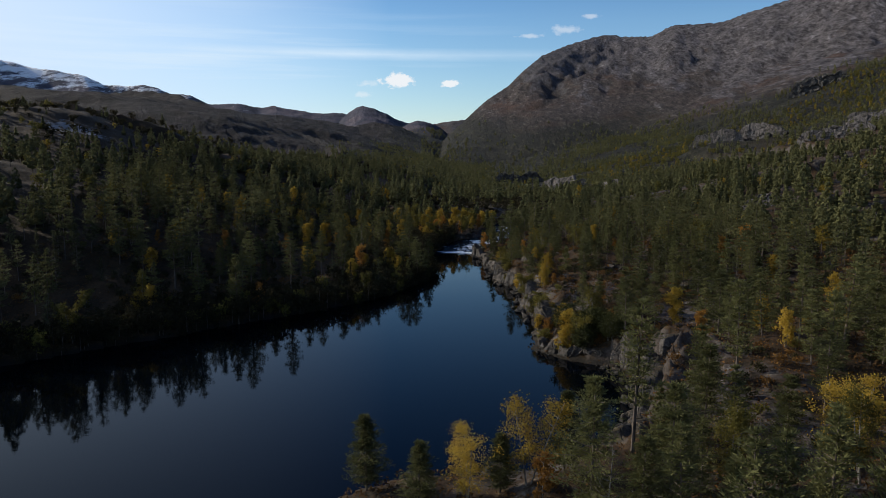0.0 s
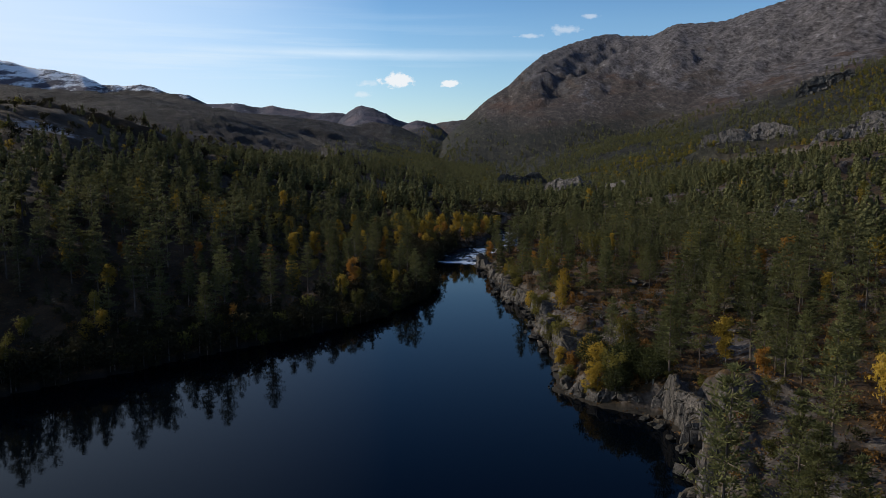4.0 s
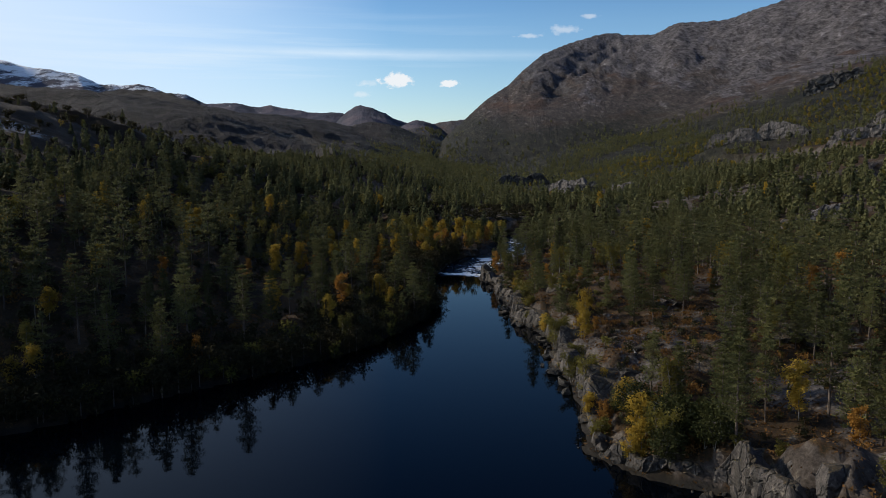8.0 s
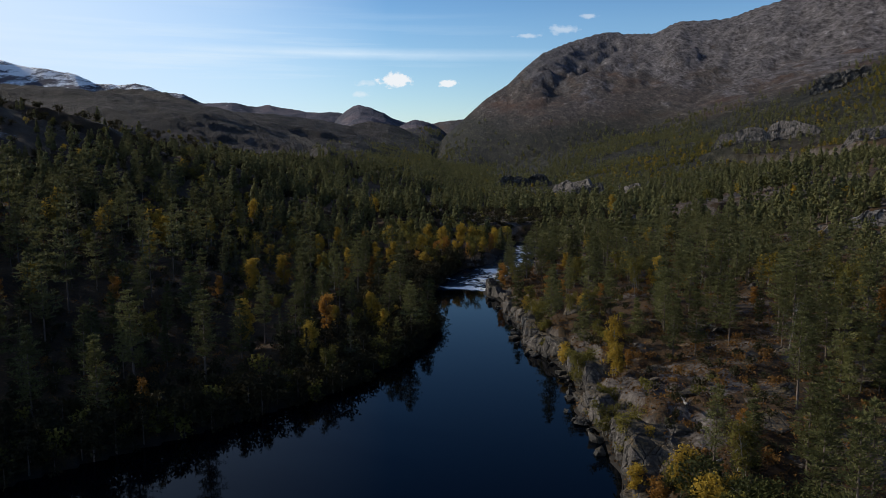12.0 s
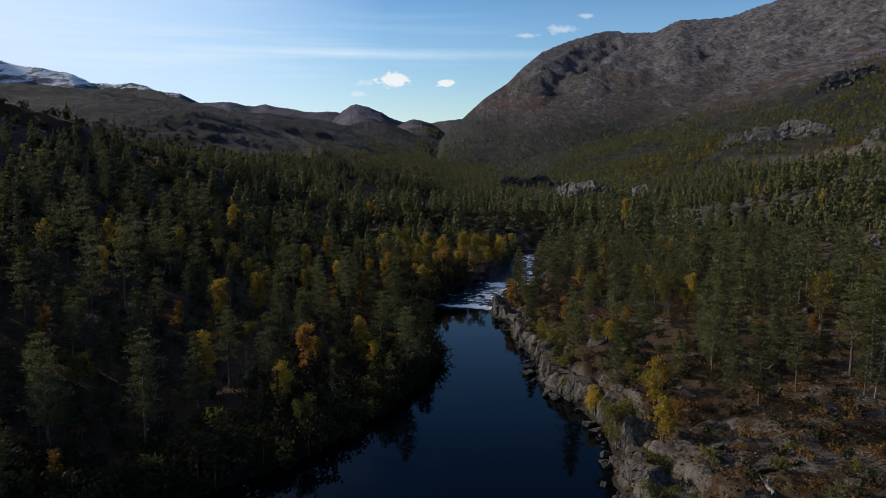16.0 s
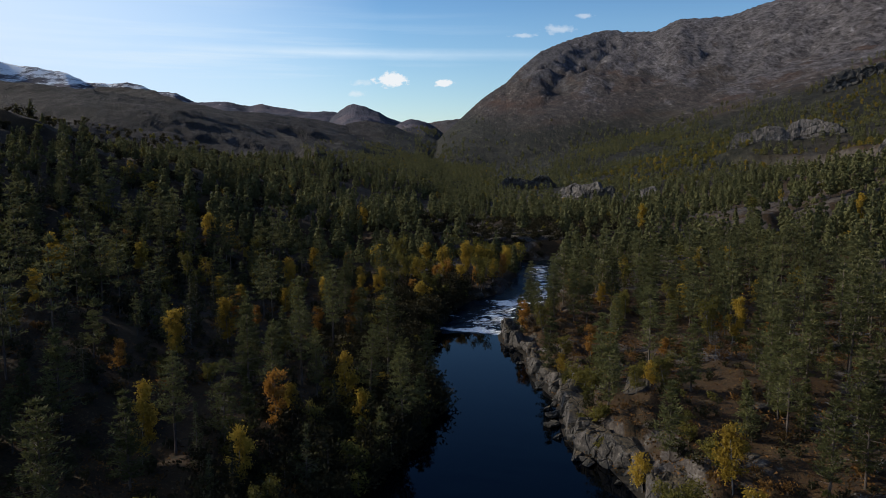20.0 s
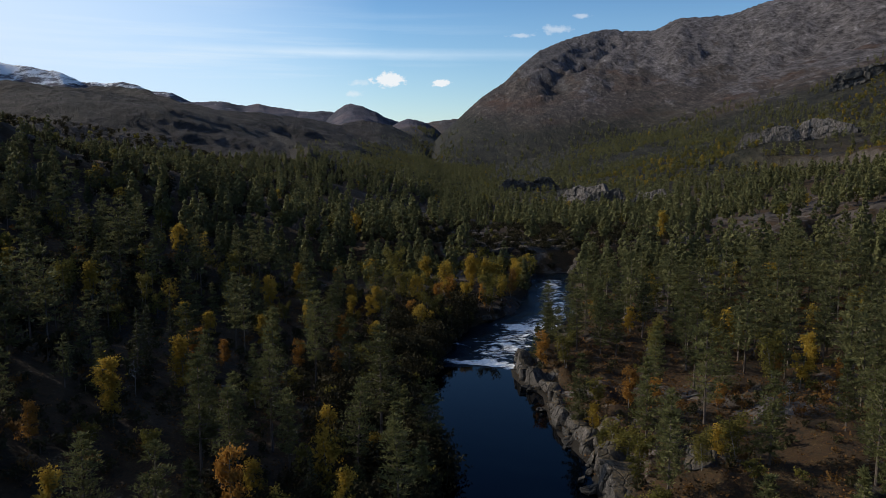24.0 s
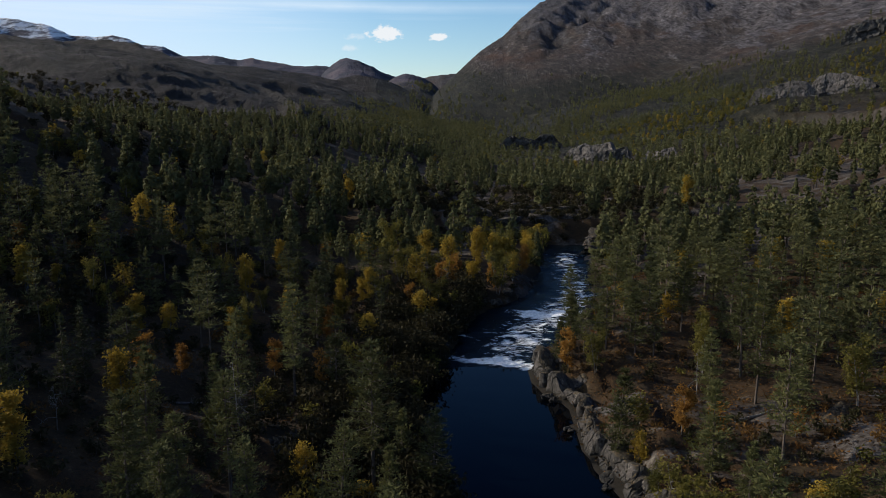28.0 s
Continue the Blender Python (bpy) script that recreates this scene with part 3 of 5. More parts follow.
def height(x, y):
    x, y = np.asarray(x, float), np.asarray(y, float)
    gap, right, left = shore_gap(x, y)
    base = np.interp(y, *FLOOR.T) + 5.0 * smooth(295.5, 299.5, y + 3 * fbm(x, y, 12, 3, 171)) * (1 - smooth(345, 430, y))
    r, l = np.maximum(right, 0), np.maximum(left, 0)
    cliff = np.interp(y, *CLIFF.T)
    steep = 3.2 + 2.0 * fbm(x, y, 6.0, 2, 21)
    ledge = fbm(x, y, 3.2, 3, 31)
    broken = fbm(x, y, 2.4, 3, 35, 0.6) * 1.6 * smooth(0.3, 2, r) * (1 - smooth(9, 16, r)) * (y > 60)
    zr = cliff * smooth(0, 1, (r - 1.7 + 2.2 * ledge * (r < 8)) / np.maximum(steep, 1.4)) * (0.86 + 0.5 * fbm(x, y, 14, 3, 41)) + np.interp(r, *RIGHT_RISE.T) + broken
    hill = np.maximum(np.interp(y, *LEFT_AXIS.T) - x, 0)
    back = smooth(430, 640, y)
    lift = np.interp(hill, *LEFT_RISE.T) * (1 - back) + np.interp(hill, *LEFT_RISE_FAR.T) * back
    lift = lift + 19 * np.exp(-((x + 142) ** 2 + (y - 275) ** 2) / (2 * 33.0**2))
    lift = np.maximum(lift, np.where(y < 221, np.interp(l, [0, 3, 30], [0.05, 0.8, 1.6]), np.interp(l, [0, 0.8, 2.5, 30], [0.15, 0.9, 1.5, 2.0])))
    zl = lift
    land = base + np.where(right > 0, zr, 0) + np.where(left > 0, zl, 0)
    away = np.maximum(r, l)
    rough = smooth(2, 30, away)
    land = land + rough * (fbm(x, y, 26, 4, 51) * 3.0 + fbm(x, y, 90, 3, 61) * 7.0 * smooth(20, 120, away))
    land = land + (0.15 + 0.85 * smooth(0, 6, away)) * fbm(x, y, 5.0, 3, 71) * 0.9
    # rock steps on the hillside to the right
    step = smooth(232, 238, x + 6 * fbm(x, y, 30, 3, 81)) * smooth(395, 420, y) * (1 - smooth(640, 700, y)) * 9
    step += smooth(98, 101, x + 5 * fbm(x, y, 20, 3, 82)) * smooth(205, 215, y) * (1 - smooth(255, 275, y)) * 2
    land = land + step * (1 - smooth(300, 420, x))
    dist = np.hypot(x, y)
    crag = (1 - 2 * np.abs(fbm(x, y, 240, 5, 91, 0.55))) * 34 + fbm(x, y, 70, 4, 95, 0.65) * 26
    far = smooth(700, 1500, dist)
    bearing = np.degrees(np.arctan2(x, y))
    fell = skyline(x, y, FELL, 1100, 1.0)
    share = np.clip(dist / np.interp(bearing, FELL[:, 0], FELL[:, 1]), 0, 1)
    # a gully runs down from the saddle and parts the dark shoulder from the main fell
    line = np.interp(share, [0.6, 0.75, 0.88, 1.0], [9.0, 11.5, 14.0, 16.6])
    fell = fell - smooth(0.62, 0.85, share) * (1 - 0.8 * smooth(0.93, 1.0, share)) * (24 + 40 * fbm(x, y, 60, 3, 96)) * np.exp(-(((bearing - line) / np.where(bearing < line, 3.2, 0.9)) ** 2))
    fell = fell + smooth(60, 260, fell) * ((crag - 22) * 0.4 + fbm(x, y * 0.6, 34, 3, 98, 0.7) * 11) * (1 - 0.8 * smooth(0.93, 1.0, share))
    hills = np.maximum(np.maximum(skyline(x, y, SNOWY, 1900, 1.6), skyline(x, y, NORTH, 2300, 1.0)), skyline(x, y, FOOT_HILL, 1150, 1.0))
    hills = np.maximum(hills, np.maximum(np.maximum(skyline(x, y, PEAK, 1850, 0.9, 500), skyline(x, y, KNOLL, 1700, 0.9, 400)), skyline(x, y, FAR_NORTH, 3600, 1.0)))
    hills = hills + smooth(20, 120, hills) * (crag - 22) * 0.3
    hills = np.maximum(hills, skyline(x, y, MOOR, 0.52, 1.0, 350) + smooth(500, 900, dist) * fbm(x, y, 60, 4, 97, 0.6) * 9)
    low = land + far * (crag - 25) * 0.2
    z = np.maximum(np.maximum(low, fell), hills)
    bed = np.interp(y, *FLOOR.T) - np.minimum(0.25 + 0.35 * gap, 3.0)
    return np.where(gap > 0, bed, np.maximum(z, np.interp(y, *FLOOR.T) - 0.25 + 0.5 * np.minimum(away, 1)))


def mesh_from(name, verts, faces, mats, index=None, smooth_faces=False):
    """A mesh from numpy arrays; faces all have the same number of corners."""
    me = bpy.data.meshes.new(name)
    n, k = faces.shape
    me.vertices.add(len(verts))
    me.vertices.foreach_set("co", np.ascontiguousarray(verts, np.float32).ravel())
    me.loops.add(n * k)
    me.loops.foreach_set("vertex_index", np.ascontiguousarray(faces, np.int32).ravel())
    me.polygons.add(n)
    me.polygons.foreach_set("loop_start", np.arange(n, dtype=np.int32) * k)
    if index is not None:
        me.polygons.foreach_set("material_index", np.ascontiguousarray(index, np.int32))
    me.polygons.foreach_set("use_smooth", np.full(n, smooth_faces))
    for m in mats:
        me.materials.append(m)
    me.update(calc_edges=True)
    return me


# the ground: one sheet of rings round the start, out to the horizon
angles = np.unique(np.concatenate([np.linspace(-37, 41, 500), np.linspace(41, 323, 70)]))[:-1]
radii = [0.0, 12.0, 24.0]
while radii[-1] < 4900:
    radii.append(radii[-1] + max(0.9, 0.0098 * radii[-1]))
radii = np.array(radii)
AA, RR = np.meshgrid(np.radians(angles), radii)
GX, GY = RR * np.sin(AA), RR * np.cos(AA)
GZ = height(GX, GY)
na, nr = len(angles), len(radii)
i0 = (np.arange(nr - 1)[:, None] * na + np.arange(na)[None]).ravel()
i1 = (np.arange(nr - 1)[:, None] * na + (np.arange(na)[None] + 1) % na).ravel()
quads = np.stack([i0, i0 + na, i1 + na, i1], 1)
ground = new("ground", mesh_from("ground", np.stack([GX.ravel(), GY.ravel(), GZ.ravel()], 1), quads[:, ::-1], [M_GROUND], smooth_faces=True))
tagged(ground, "autumn valley floor of moss, heather and bare granite", "ground", kind="structure")

# the lake
lake = new("lake", mesh_from("lake", np.array([(-700, -300, 0), (60, -300, 0), (60, 224, 0), (-700, 224, 0.0)]), np.array([(0, 1, 2, 3)]), [M_WATER]))
tagged(lake, "still dark blue mountain lake mirroring the forest", "lake", kind="structure")

# the rapids
ys = np.arange(221.5, 300, 0.5)
us = np.linspace(-0.1, 1.1, 64)
YY, UU = np.meshgrid(ys, us, indexing="ij")
xl, xr = np.interp(YY, *LEFT_SHORE.T), np.interp(YY, *RIGHT_SHORE.T)
XX = xl + (xr - xl) * UU
stairs = np.interp(YY + np.clip(XX - 12, -12, 8) * 0.37 + 2.2 * fbm(XX, YY, 9, 2, 111), [221, 222.5, 225, 231, 234, 244, 247, 258, 261, 272, 276, 300, 330], [-0.06, 0.0, 0.45, 0.6, 1.0, 1.15, 1.6, 1.7, 2.05, 2.15, 2.5, 2.6, 2.6])
ZZ = stairs + smooth(221.5, 226, YY) * (1 - smooth(280, 300, YY)) * (fbm(XX, YY, 2.6, 3, 121) * 0.55)
nu = len(us)
k0 = (np.arange(len(ys) - 1)[:, None] * nu + np.arange(nu - 1)[None]).ravel()
lip = np.gradient(stairs, axis=0) / 0.5
middle = np.interp(YY, [222, 232, 242, 252, 262, 275, 290], [0.75, 0.6, 0.68, 0.8, 0.66, 0.6, 0.55])
foaming = 1.25 * smooth(0.10, 0.24, lip) + 1.0 * np.exp(-(((UU - middle) / 0.34) ** 2)) * smooth(222, 225, YY) * (1 - smooth(284, 292, YY)) - 0.45 * smooth(0.36, 0.14, UU) * smooth(238, 244, YY) * (1 - smooth(262, 268, YY)) - 0.7 * smooth(284, 290, YY)
river = new("river", mesh_from("river", np.stack([XX.ravel(), YY.ravel(), ZZ.ravel()], 1), np.stack([k0, k0 + 1, k0 + nu + 1, k0 + nu], 1), [M_RAPIDS], smooth_faces=True))
spray = river.data.attributes.new("foam", "FLOAT", "POINT")
spray.data.foreach_set("value", np.ascontiguousarray(foaming, np.float32).ravel())
tagged(river, "white-water rapids pouring over low rock steps", "river", kind="structure")

# ================= trees =================
rng = np.random.default_rng(7)


def blades(points, size, width, rng, along=None, flat=0.9):
    """A small triangle at each point, turned at random or lying along the given direction."""
    n = len(points)
    d = rng.normal(size=(n, 3)) if along is None else along
    d = d / (np.linalg.norm(d, axis=1)[:, None] + 1e-9)
    e = np.cross(d, rng.normal(size=(n, 3)) if along is None else rng.normal(0, flat, (n, 3)) + (0, 0, 1))
    e /= np.linalg.norm(e, axis=1)[:, None] + 1e-9
    s = (size if along is None else np.reshape(size, (-1, 1))) * rng.uniform(0.6, 1.3, (n, 1))
    v = np.stack([points - d * s * 0.5 - e * s * width, points - d * s * 0.5 + e * s * width, points + d * s * 0.6], 1)
    return v.reshape(-1, 3), np.arange(3 * n).reshape(-1, 3)


def stick(a, b, ra, rb, sides=3):
    a, b = np.array(a, float), np.array(b, float)
    d = (b - a) / max(1e-6, np.linalg.norm(b - a))
    e = np.cross(d, (0.3, 0.5, 0.8))
    e /= np.linalg.norm(e)
    f = np.cross(d, e)
    ang = np.arange(sides) * 2 * np.pi / sides
    ring = np.cos(ang)[:, None] * e + np.sin(ang)[:, None] * f
    v = np.concatenate([a + ring * ra, b + ring * rb])
    q = [(i, (i + 1) % sides, sides + (i + 1) % sides) for i in range(sides)] + [(i, sides + (i + 1) % sides, sides + i) for i in range(sides)]
    return v, np.array(q)


def merge(pieces):
    vs, fs, n = [], [], 0
    for v, f in pieces:
        vs.append(v)
        fs.append(f + n)
        n += len(v)
    return np.concatenate(vs), np.concatenate(fs)


def conifer(rng, tall, bare, spread, levels, limbs, pads, per_pad, blade, slim=0.75, droop=0.0, width=0.2, dense=1.0):
    """Trunk, limbs and crown of a pine or spruce as (verts, tris) each: needle sprays in flat pads along the limbs."""
    lean = rng.normal(0, 0.02, 2) * tall
    axis = lambda z: np.array([lean[0] * (z / tall) ** 2, lean[1] * (z / tall) ** 2, z])
    zs = np.linspace(-0.4, tall * 0.97, 7)
    rad = np.linspace(0.0135 * tall, 0.02, 7)
    trunk = merge([stick(axis(zs[i]), axis(zs[i + 1]), rad[i], rad[i + 1], 6) for i in range(6)])
    lim, pts, dirs, sizes = [], [], [], []
    for k in range(4):
        # dead stubs below the crown
        a, z = rng.uniform(0, 6.28), tall * bare * rng.uniform(0.45, 1.0)
        if bare > 0.1:
            lim.append(stick(axis(z), axis(z) + np.array((math.cos(a), math.sin(a), rng.normal(0, 0.3))) * rng.uniform(0.4, 1.1), 0.022, 0.008))
    for k in range(levels):
        t = (k + rng.uniform(0, 0.7)) / levels
        z = tall * (bare + (0.985 - bare) * t)
        reach = spread * min(1.0, 0.5 + 2.2 * t) * (1 - t) ** slim * rng.uniform(0.65, 1.15) + 0.16
        a0 = rng.uniform(0, 2 * np.pi)
        for j in range(limbs):
            if rng.random() < 0.14:
                continue
            a = a0 + j * 2 * np.pi / limbs + rng.normal(0, 0.35)
            le = reach * rng.uniform(0.5, 1.2)
            rise = le * (rng.normal(0.2, 0.14) - droop)
            o = axis(z)
            tip = o + (math.cos(a) * le, math.sin(a) * le, rise)
            if le > 0.6:
                lim.append(stick(o, o + (tip - o) * 0.92, 0.010 + 0.016 * le, 0.008))
            for s in np.linspace(0.38, 1.0, pads if le > 0.7 else max(1, pads - 1)):
                c = o + (tip - o) * s + rng.normal(0, 0.045 * spread, 3) * (1, 1, 0.6)
                u = rng.normal(size=(per_pad, 3))
                u /= np.linalg.norm(u, axis=1)[:, None]
                ball = (0.17 + 0.11 * le) * dense
                pts.append(c + u * ball * (1, 1, 0.55))
                dirs.append(u * (1, 1, 0.7) + (tip - o) / le * 0.7 + (0, 0, 0.35))
                sizes.append(np.full(per_pad, blade))
    pts.append(axis(tall * 0.955) + rng.normal(0, 0.09, (7, 3)) * (1, 1, 2))
    dirs.append(rng.normal(0, 0.35, (7, 3)) + (0, 0, 1))
    sizes.append(np.full(7, blade))
    return trunk, merge(lim) if lim else None, blades(np.concatenate(pts), np.concatenate(sizes), width, rng, np.concatenate(dirs), 0.7)


def clumped(rng, tall, bare, spread, levels, limbs, per, slim=0.75, ball=0.75):
    """A conifer seen from afar: sprays of needles lying round clumps at the ends of its limbs."""
    tri = []
    for k in range(levels):
        t = (k + rng.uniform(0, 0.6)) / levels
        z = tall * (bare + (0.97 - bare) * t)
        reach = spread * min(1.0, 0.55 + 2.2 * t) * (1 - t) ** slim * rng.uniform(0.7, 1.12)
        a0 = rng.uniform(0, 6.28)
        n = max(2, round(limbs * (1.15 - 0.6 * t)))
        for j in range(n):
            a = a0 + j * 6.283 / n + rng.normal(0, 0.3)
            le = max(0.05, reach - 0.35 * ball) * rng.uniform(0.55, 1.1)
            c = np.array((math.cos(a) * le, math.sin(a) * le, z + le * rng.normal(0.1, 0.12)))
            big = ball * (0.6 + 0.4 * (1 - t)) * rng.uniform(0.75, 1.2)
            for _ in range(per):
                u = rng.normal(size=3) + (math.cos(a) * 0.5, math.sin(a) * 0.5, 0.35)
                u /= np.linalg.norm(u)
                e = np.cross(u + rng.normal(0, 0.35, 3), rng.normal(size=3))
                e /= np.linalg.norm(e)
                f = np.cross(u, e)
                p, w = c + u * big * (0.75, 0.75, 0.5), big * rng.uniform(0.7, 1.15)
                tri.append([p + e * w, p - e * w * 0.5 + f * w * 0.7, p - e * w * 0.5 - f * w * 0.7])
    top = np.array((0, 0, tall * 0.95))
    tri.append([top + (0, 0, 0.07 * tall), top + (0.3 * ball, 0, -0.06 * tall), top + (-0.2 * ball, 0.25 * ball, -0.06 * tall)])
    v = np.array(tri).reshape(-1, 3)
    return stick((0, 0, -0.3), (0, 0, tall * 0.9), 0.13, 0.03, 3), None, (v, np.arange(len(v)).reshape(-1, 3))


def broadleaf(rng, tall, spread, count, blade, stems=1):
    """Trunk, limbs and crown of a birch."""
    tr, lim, pts = [], [], []
    for s in range(stems):
        off = rng.normal(0, 0.12 * tall, 2) * (stems > 1)
        lean = rng.normal(0, 0.05, 2) * tall
        axis = lambda z: np.array([off[0] * min(1, z / tall + 0.1) + lean[0] * (z / tall) ** 2, off[1] * min(1, z / tall + 0.1) + lean[1] * (z / tall) ** 2, z])
        zs = np.linspace(-0.3, tall * 0.93, 6)
        rad = np.linspace(0.008 * tall + 0.01, 0.01, 6)
        tr += [stick(axis(zs[i]), axis(zs[i + 1]), rad[i], rad[i + 1], 5) for i in range(5)]
        n = 15
        for k in range(n):
            t = (k + rng.random()) / n
            z = tall * (0.22 + 0.76 * t)
            reach = spread * math.sin(math.pi * min(1, 0.16 + 0.80 * t)) ** 0.8 * rng.uniform(0.5, 1.15)
            a = rng.uniform(0, 2 * np.pi)
            o = axis(z * 0.92)
            tip = o + (math.cos(a) * reach, math.sin(a) * reach, reach * rng.uniform(0.2, 0.8))
            lim.append(stick(o, tip, 0.02, 0.006))
            m = max(2, count // (n * stems * 3))
            for q in (0.45, 0.75, 1.0):
                pts.append(o + (tip - o) * q + rng.normal(0, 0.16 * spread, 3) + rng.normal(0, 0.17 * spread, (m, 3)))
    return merge(tr), merge(lim), blades(np.concatenate(pts), blade, 0.36, rng)


def tree_thing(name, parts_of, mats, label, category, group):
    """A tree as an Empty with trunk, limbs and crown."""
    root = new(name)
    tagged(root, label, category, group)
    wood_geo = merge([g for g in parts_of[:2] if g is not None])
    for part_name, geo, m in (("trunk", wood_geo, mats[0]), ("crown", parts_of[2], mats[2])):
        if geo is not None:
            ob = new(part_name, mesh_from(part_name, geo[0], geo[1], [m]))
            ob.parent = root
    return root


def place(prototype, used, x, y, scale, turn, tilt=0.0):
    """Stands the prototype itself, or a copy once it is used, on the ground at x, y."""
    z = float(height(np.array([x]), np.array([y]))[0])
    m = Matrix.LocRotScale((x, y, z - 0.1), Euler((tilt, tilt * 0.5, turn)), None)
    if not used.get(prototype.name):
        used[prototype.name] = True
        prototype.matrix_basis = m
        ob = prototype
    else:
        ob = copy_thing(prototype, m)
    ob.scale = scale
    return ob


def scatter(x0, x1, y0, y1, spacing, rng):
    nx, ny = int((x1 - x0) / spacing), int((y1 - y0) / spacing)
    gx, gy = np.meshgrid(np.arange(nx), np.arange(ny))
    px = x0 + (gx.ravel() + rng.uniform(0, 1, nx * ny)) * spacing
    py = y0 + (gy.ravel() + rng.uniform(0, 1, nx * ny)) * spacing
    return px, py


# open ground before the rock walls: x, y, half width, depth in front
WALL_CLEAR = ((103, 226, 8, 10), (250, 440, 20, 18), (270, 630, 40, 18), (108, 560, 18, 60), (90, 680, 26, 70), (335, 560, 18, 16), (480, 900, 28, 16), (-114, 256, 17, 24))


def forest(x, y):
    """How densely trees stand, 0 to 1."""
    gap, right, left = shore_gap(x, y)
    d = np.where(right > 0, 0.96 - 0.22 * smooth(225, 300, y), np.where(left > 0, 0.95 + 0.15 * smooth(250, 400, y), 0.85))
    d = d + fbm(x, y, 30, 3, 131) * 1.5 + fbm(x, y, 110, 3, 135) * 1.9 * smooth(260, 600, y)
    d = np.where(gap > np.where(left > 0, -0.5, -1.8), 0, d)
    z = height(x, y)
    slope = np.hypot(height(x + 1.5, y) - height(x - 1.5, y), height(x, y + 1.5) - height(x, y - 1.5)) / 3
    d = np.where(slope > 0.75, 0.05, d)
    d = d * (1 - smooth(42, 105, z + fbm(x, y, 120, 3, 141) * 70 - 105 * smooth(200, 400, x - 0.25 * (y - 700)) * (1 - smooth(850, 1150, y))))
    d = np.where((left + 40 * fbm(x, y, 40, 3, 145) > 120) & (y > 460), 0.0, d)
    d = d * (1 - 0.85 * smooth(820, 1050, y) * (1 - smooth(0.16, 0.27, x / np.maximum(y, 1))) * smooth(30, 110, x))
    for wx, wy, half, front in WALL_CLEAR:
        d = np.where((np.abs(x - wx) < half) & (y > wy - front) & (y < wy + 6), d * 0.08, d)
    d = np.where((right > 4) & (right < 26) & (y > 120) & (y < 150), d * 0.25, d)
    d = np.where((right > 0) & (y > 38) & (y < 98) & (right < 26), d * np.where(right < 8, 0.2, 0.7), d)
    for wx, wy, wide in ((27, 139, 9), (36, 140, 7), (43, 119, 6), (32, 76, 6), (40, 190, 5)):
        d = np.where(np.hypot(x - wx, y - wy) < wide, d * 0.3, d)
    bench = (y > 298) & (y < 350) & (x > 2) & (right < 14)
    return np.where(bench, d * 0.22, d)


def gold_share(x, y):
    gap, right, left = shore_gap(x, y)
    s = 0.13 + 0.13 * (x < 0) + 0.5 * fbm(x, y, 22, 3, 151)
    for cx, cy, wide, much in ((150, 830, 60, 0.5), (225, 715, 48, 1.1), (268, 500, 45, 1.1), (92, 525, 26, 1.1), (330, 800, 80, 0.3), (480, 860, 90, 0.35)):
        s = s + much * np.exp(-((x - cx) ** 2 + (y - cy) ** 2) / (2.0 * wide**2))
    s = s + 1.1 * fbm(x, y, 100, 3, 181) * smooth(250, 520, y) * smooth(20, 120, x)
    s = s + 0.25 * smooth(-9, -2, gap) * (left > 0) + 0.10 * smooth(120, 260, x) * smooth(0, 200, y)
    s = s + 0.8 * ((y > 228) & (y < 300) & (left > 0) & (left < 22))
    patchy = smooth(330, 520, y) * smooth(20, 120, x)
    s = s * (1 - patchy) + patchy * (0.03 + 0.85 * smooth(0.58, 0.88, s))
    s = s * (1 - 0.6 * smooth(300, 420, y) * (1 - patchy))
    return np.clip(s, 0.02, 0.95)


PINES = [tree_thing("pine", conifer(rng, h, b, s, lv, 6, 3, 11, 0.29, sl, 0.03, 0.2), (M_BARK, M_BARK, M_PINE), "tall Scots pine with an open grey-green crown", "tree", "pines of the valley") for h, b, s, sl, lv in ((10.5, 0.26, 2.1, 0.62, 17), (9.2, 0.18, 2.0, 0.72, 17), (12.0, 0.32, 2.2, 0.55, 18), (8.0, 0.12, 1.8, 0.85, 16), (10.0, 0.24, 2.3, 0.65, 17), (6.0, 0.06, 1.5, 0.95, 14))]
SPRUCES = [tree_thing("spruce", conifer(rng, h, 0.05, s, 22, 6, 2, 5, 0.36, 0.95, 0.35, 0.19), (M_BARK, M_BARK, M_SPRUCE), "slender dark green spruce", "tree", "spruces of the valley") for h, s in ((9.0, 1.45), (7.0, 1.25))]
BIRCHES = [tree_thing("birch", broadleaf(rng, h, s * 0.86, int(n * 1.9), 0.215, st), (M_BIRCH, M_BIRCH, m), label, "tree", "birches of the valley") for h, s, n, st, m, label in ((6.5, 1.5, 1100, 1, M_GOLD, "golden yellow autumn birch"), (5.2, 1.3, 900, 2, M_GOLD, "golden yellow autumn birch with two stems"), (5.0, 1.2, 800, 1, M_RUST, "rusty orange autumn birch"), (6.0, 1.5, 1000, 2, M_LIME, "yellow-green birch turning in autumn"), (3.2, 1.1, 600, 2, M_LIME, "low yellow-green birch shrub"))]
FULL_PINES = [tree_thing("pine", conifer(rng, h, 0.12, s, 19, 7, 4, 26, 0.2, sl, 0.04, 0.2, 1.25), (M_BARK, M_BARK, M_PINE), "tall Scots pine with a full dark green crown", "tree", "pines of the valley") for h, s, sl in ((10.5, 2.7, 0.7), (8.0, 2.2, 0.8))]
FULL_BIRCHES = [tree_thing("birch", broadleaf(rng, 6.8, 1.5, 5200, 0.125, 2), (M_BIRCH, M_BIRCH, m), label, "tree", "birches of the valley") for m, label in ((M_GOLD, "golden yellow autumn birch with a full crown"), (M_LIME, "yellow-green birch turning in autumn"))]
used = {}

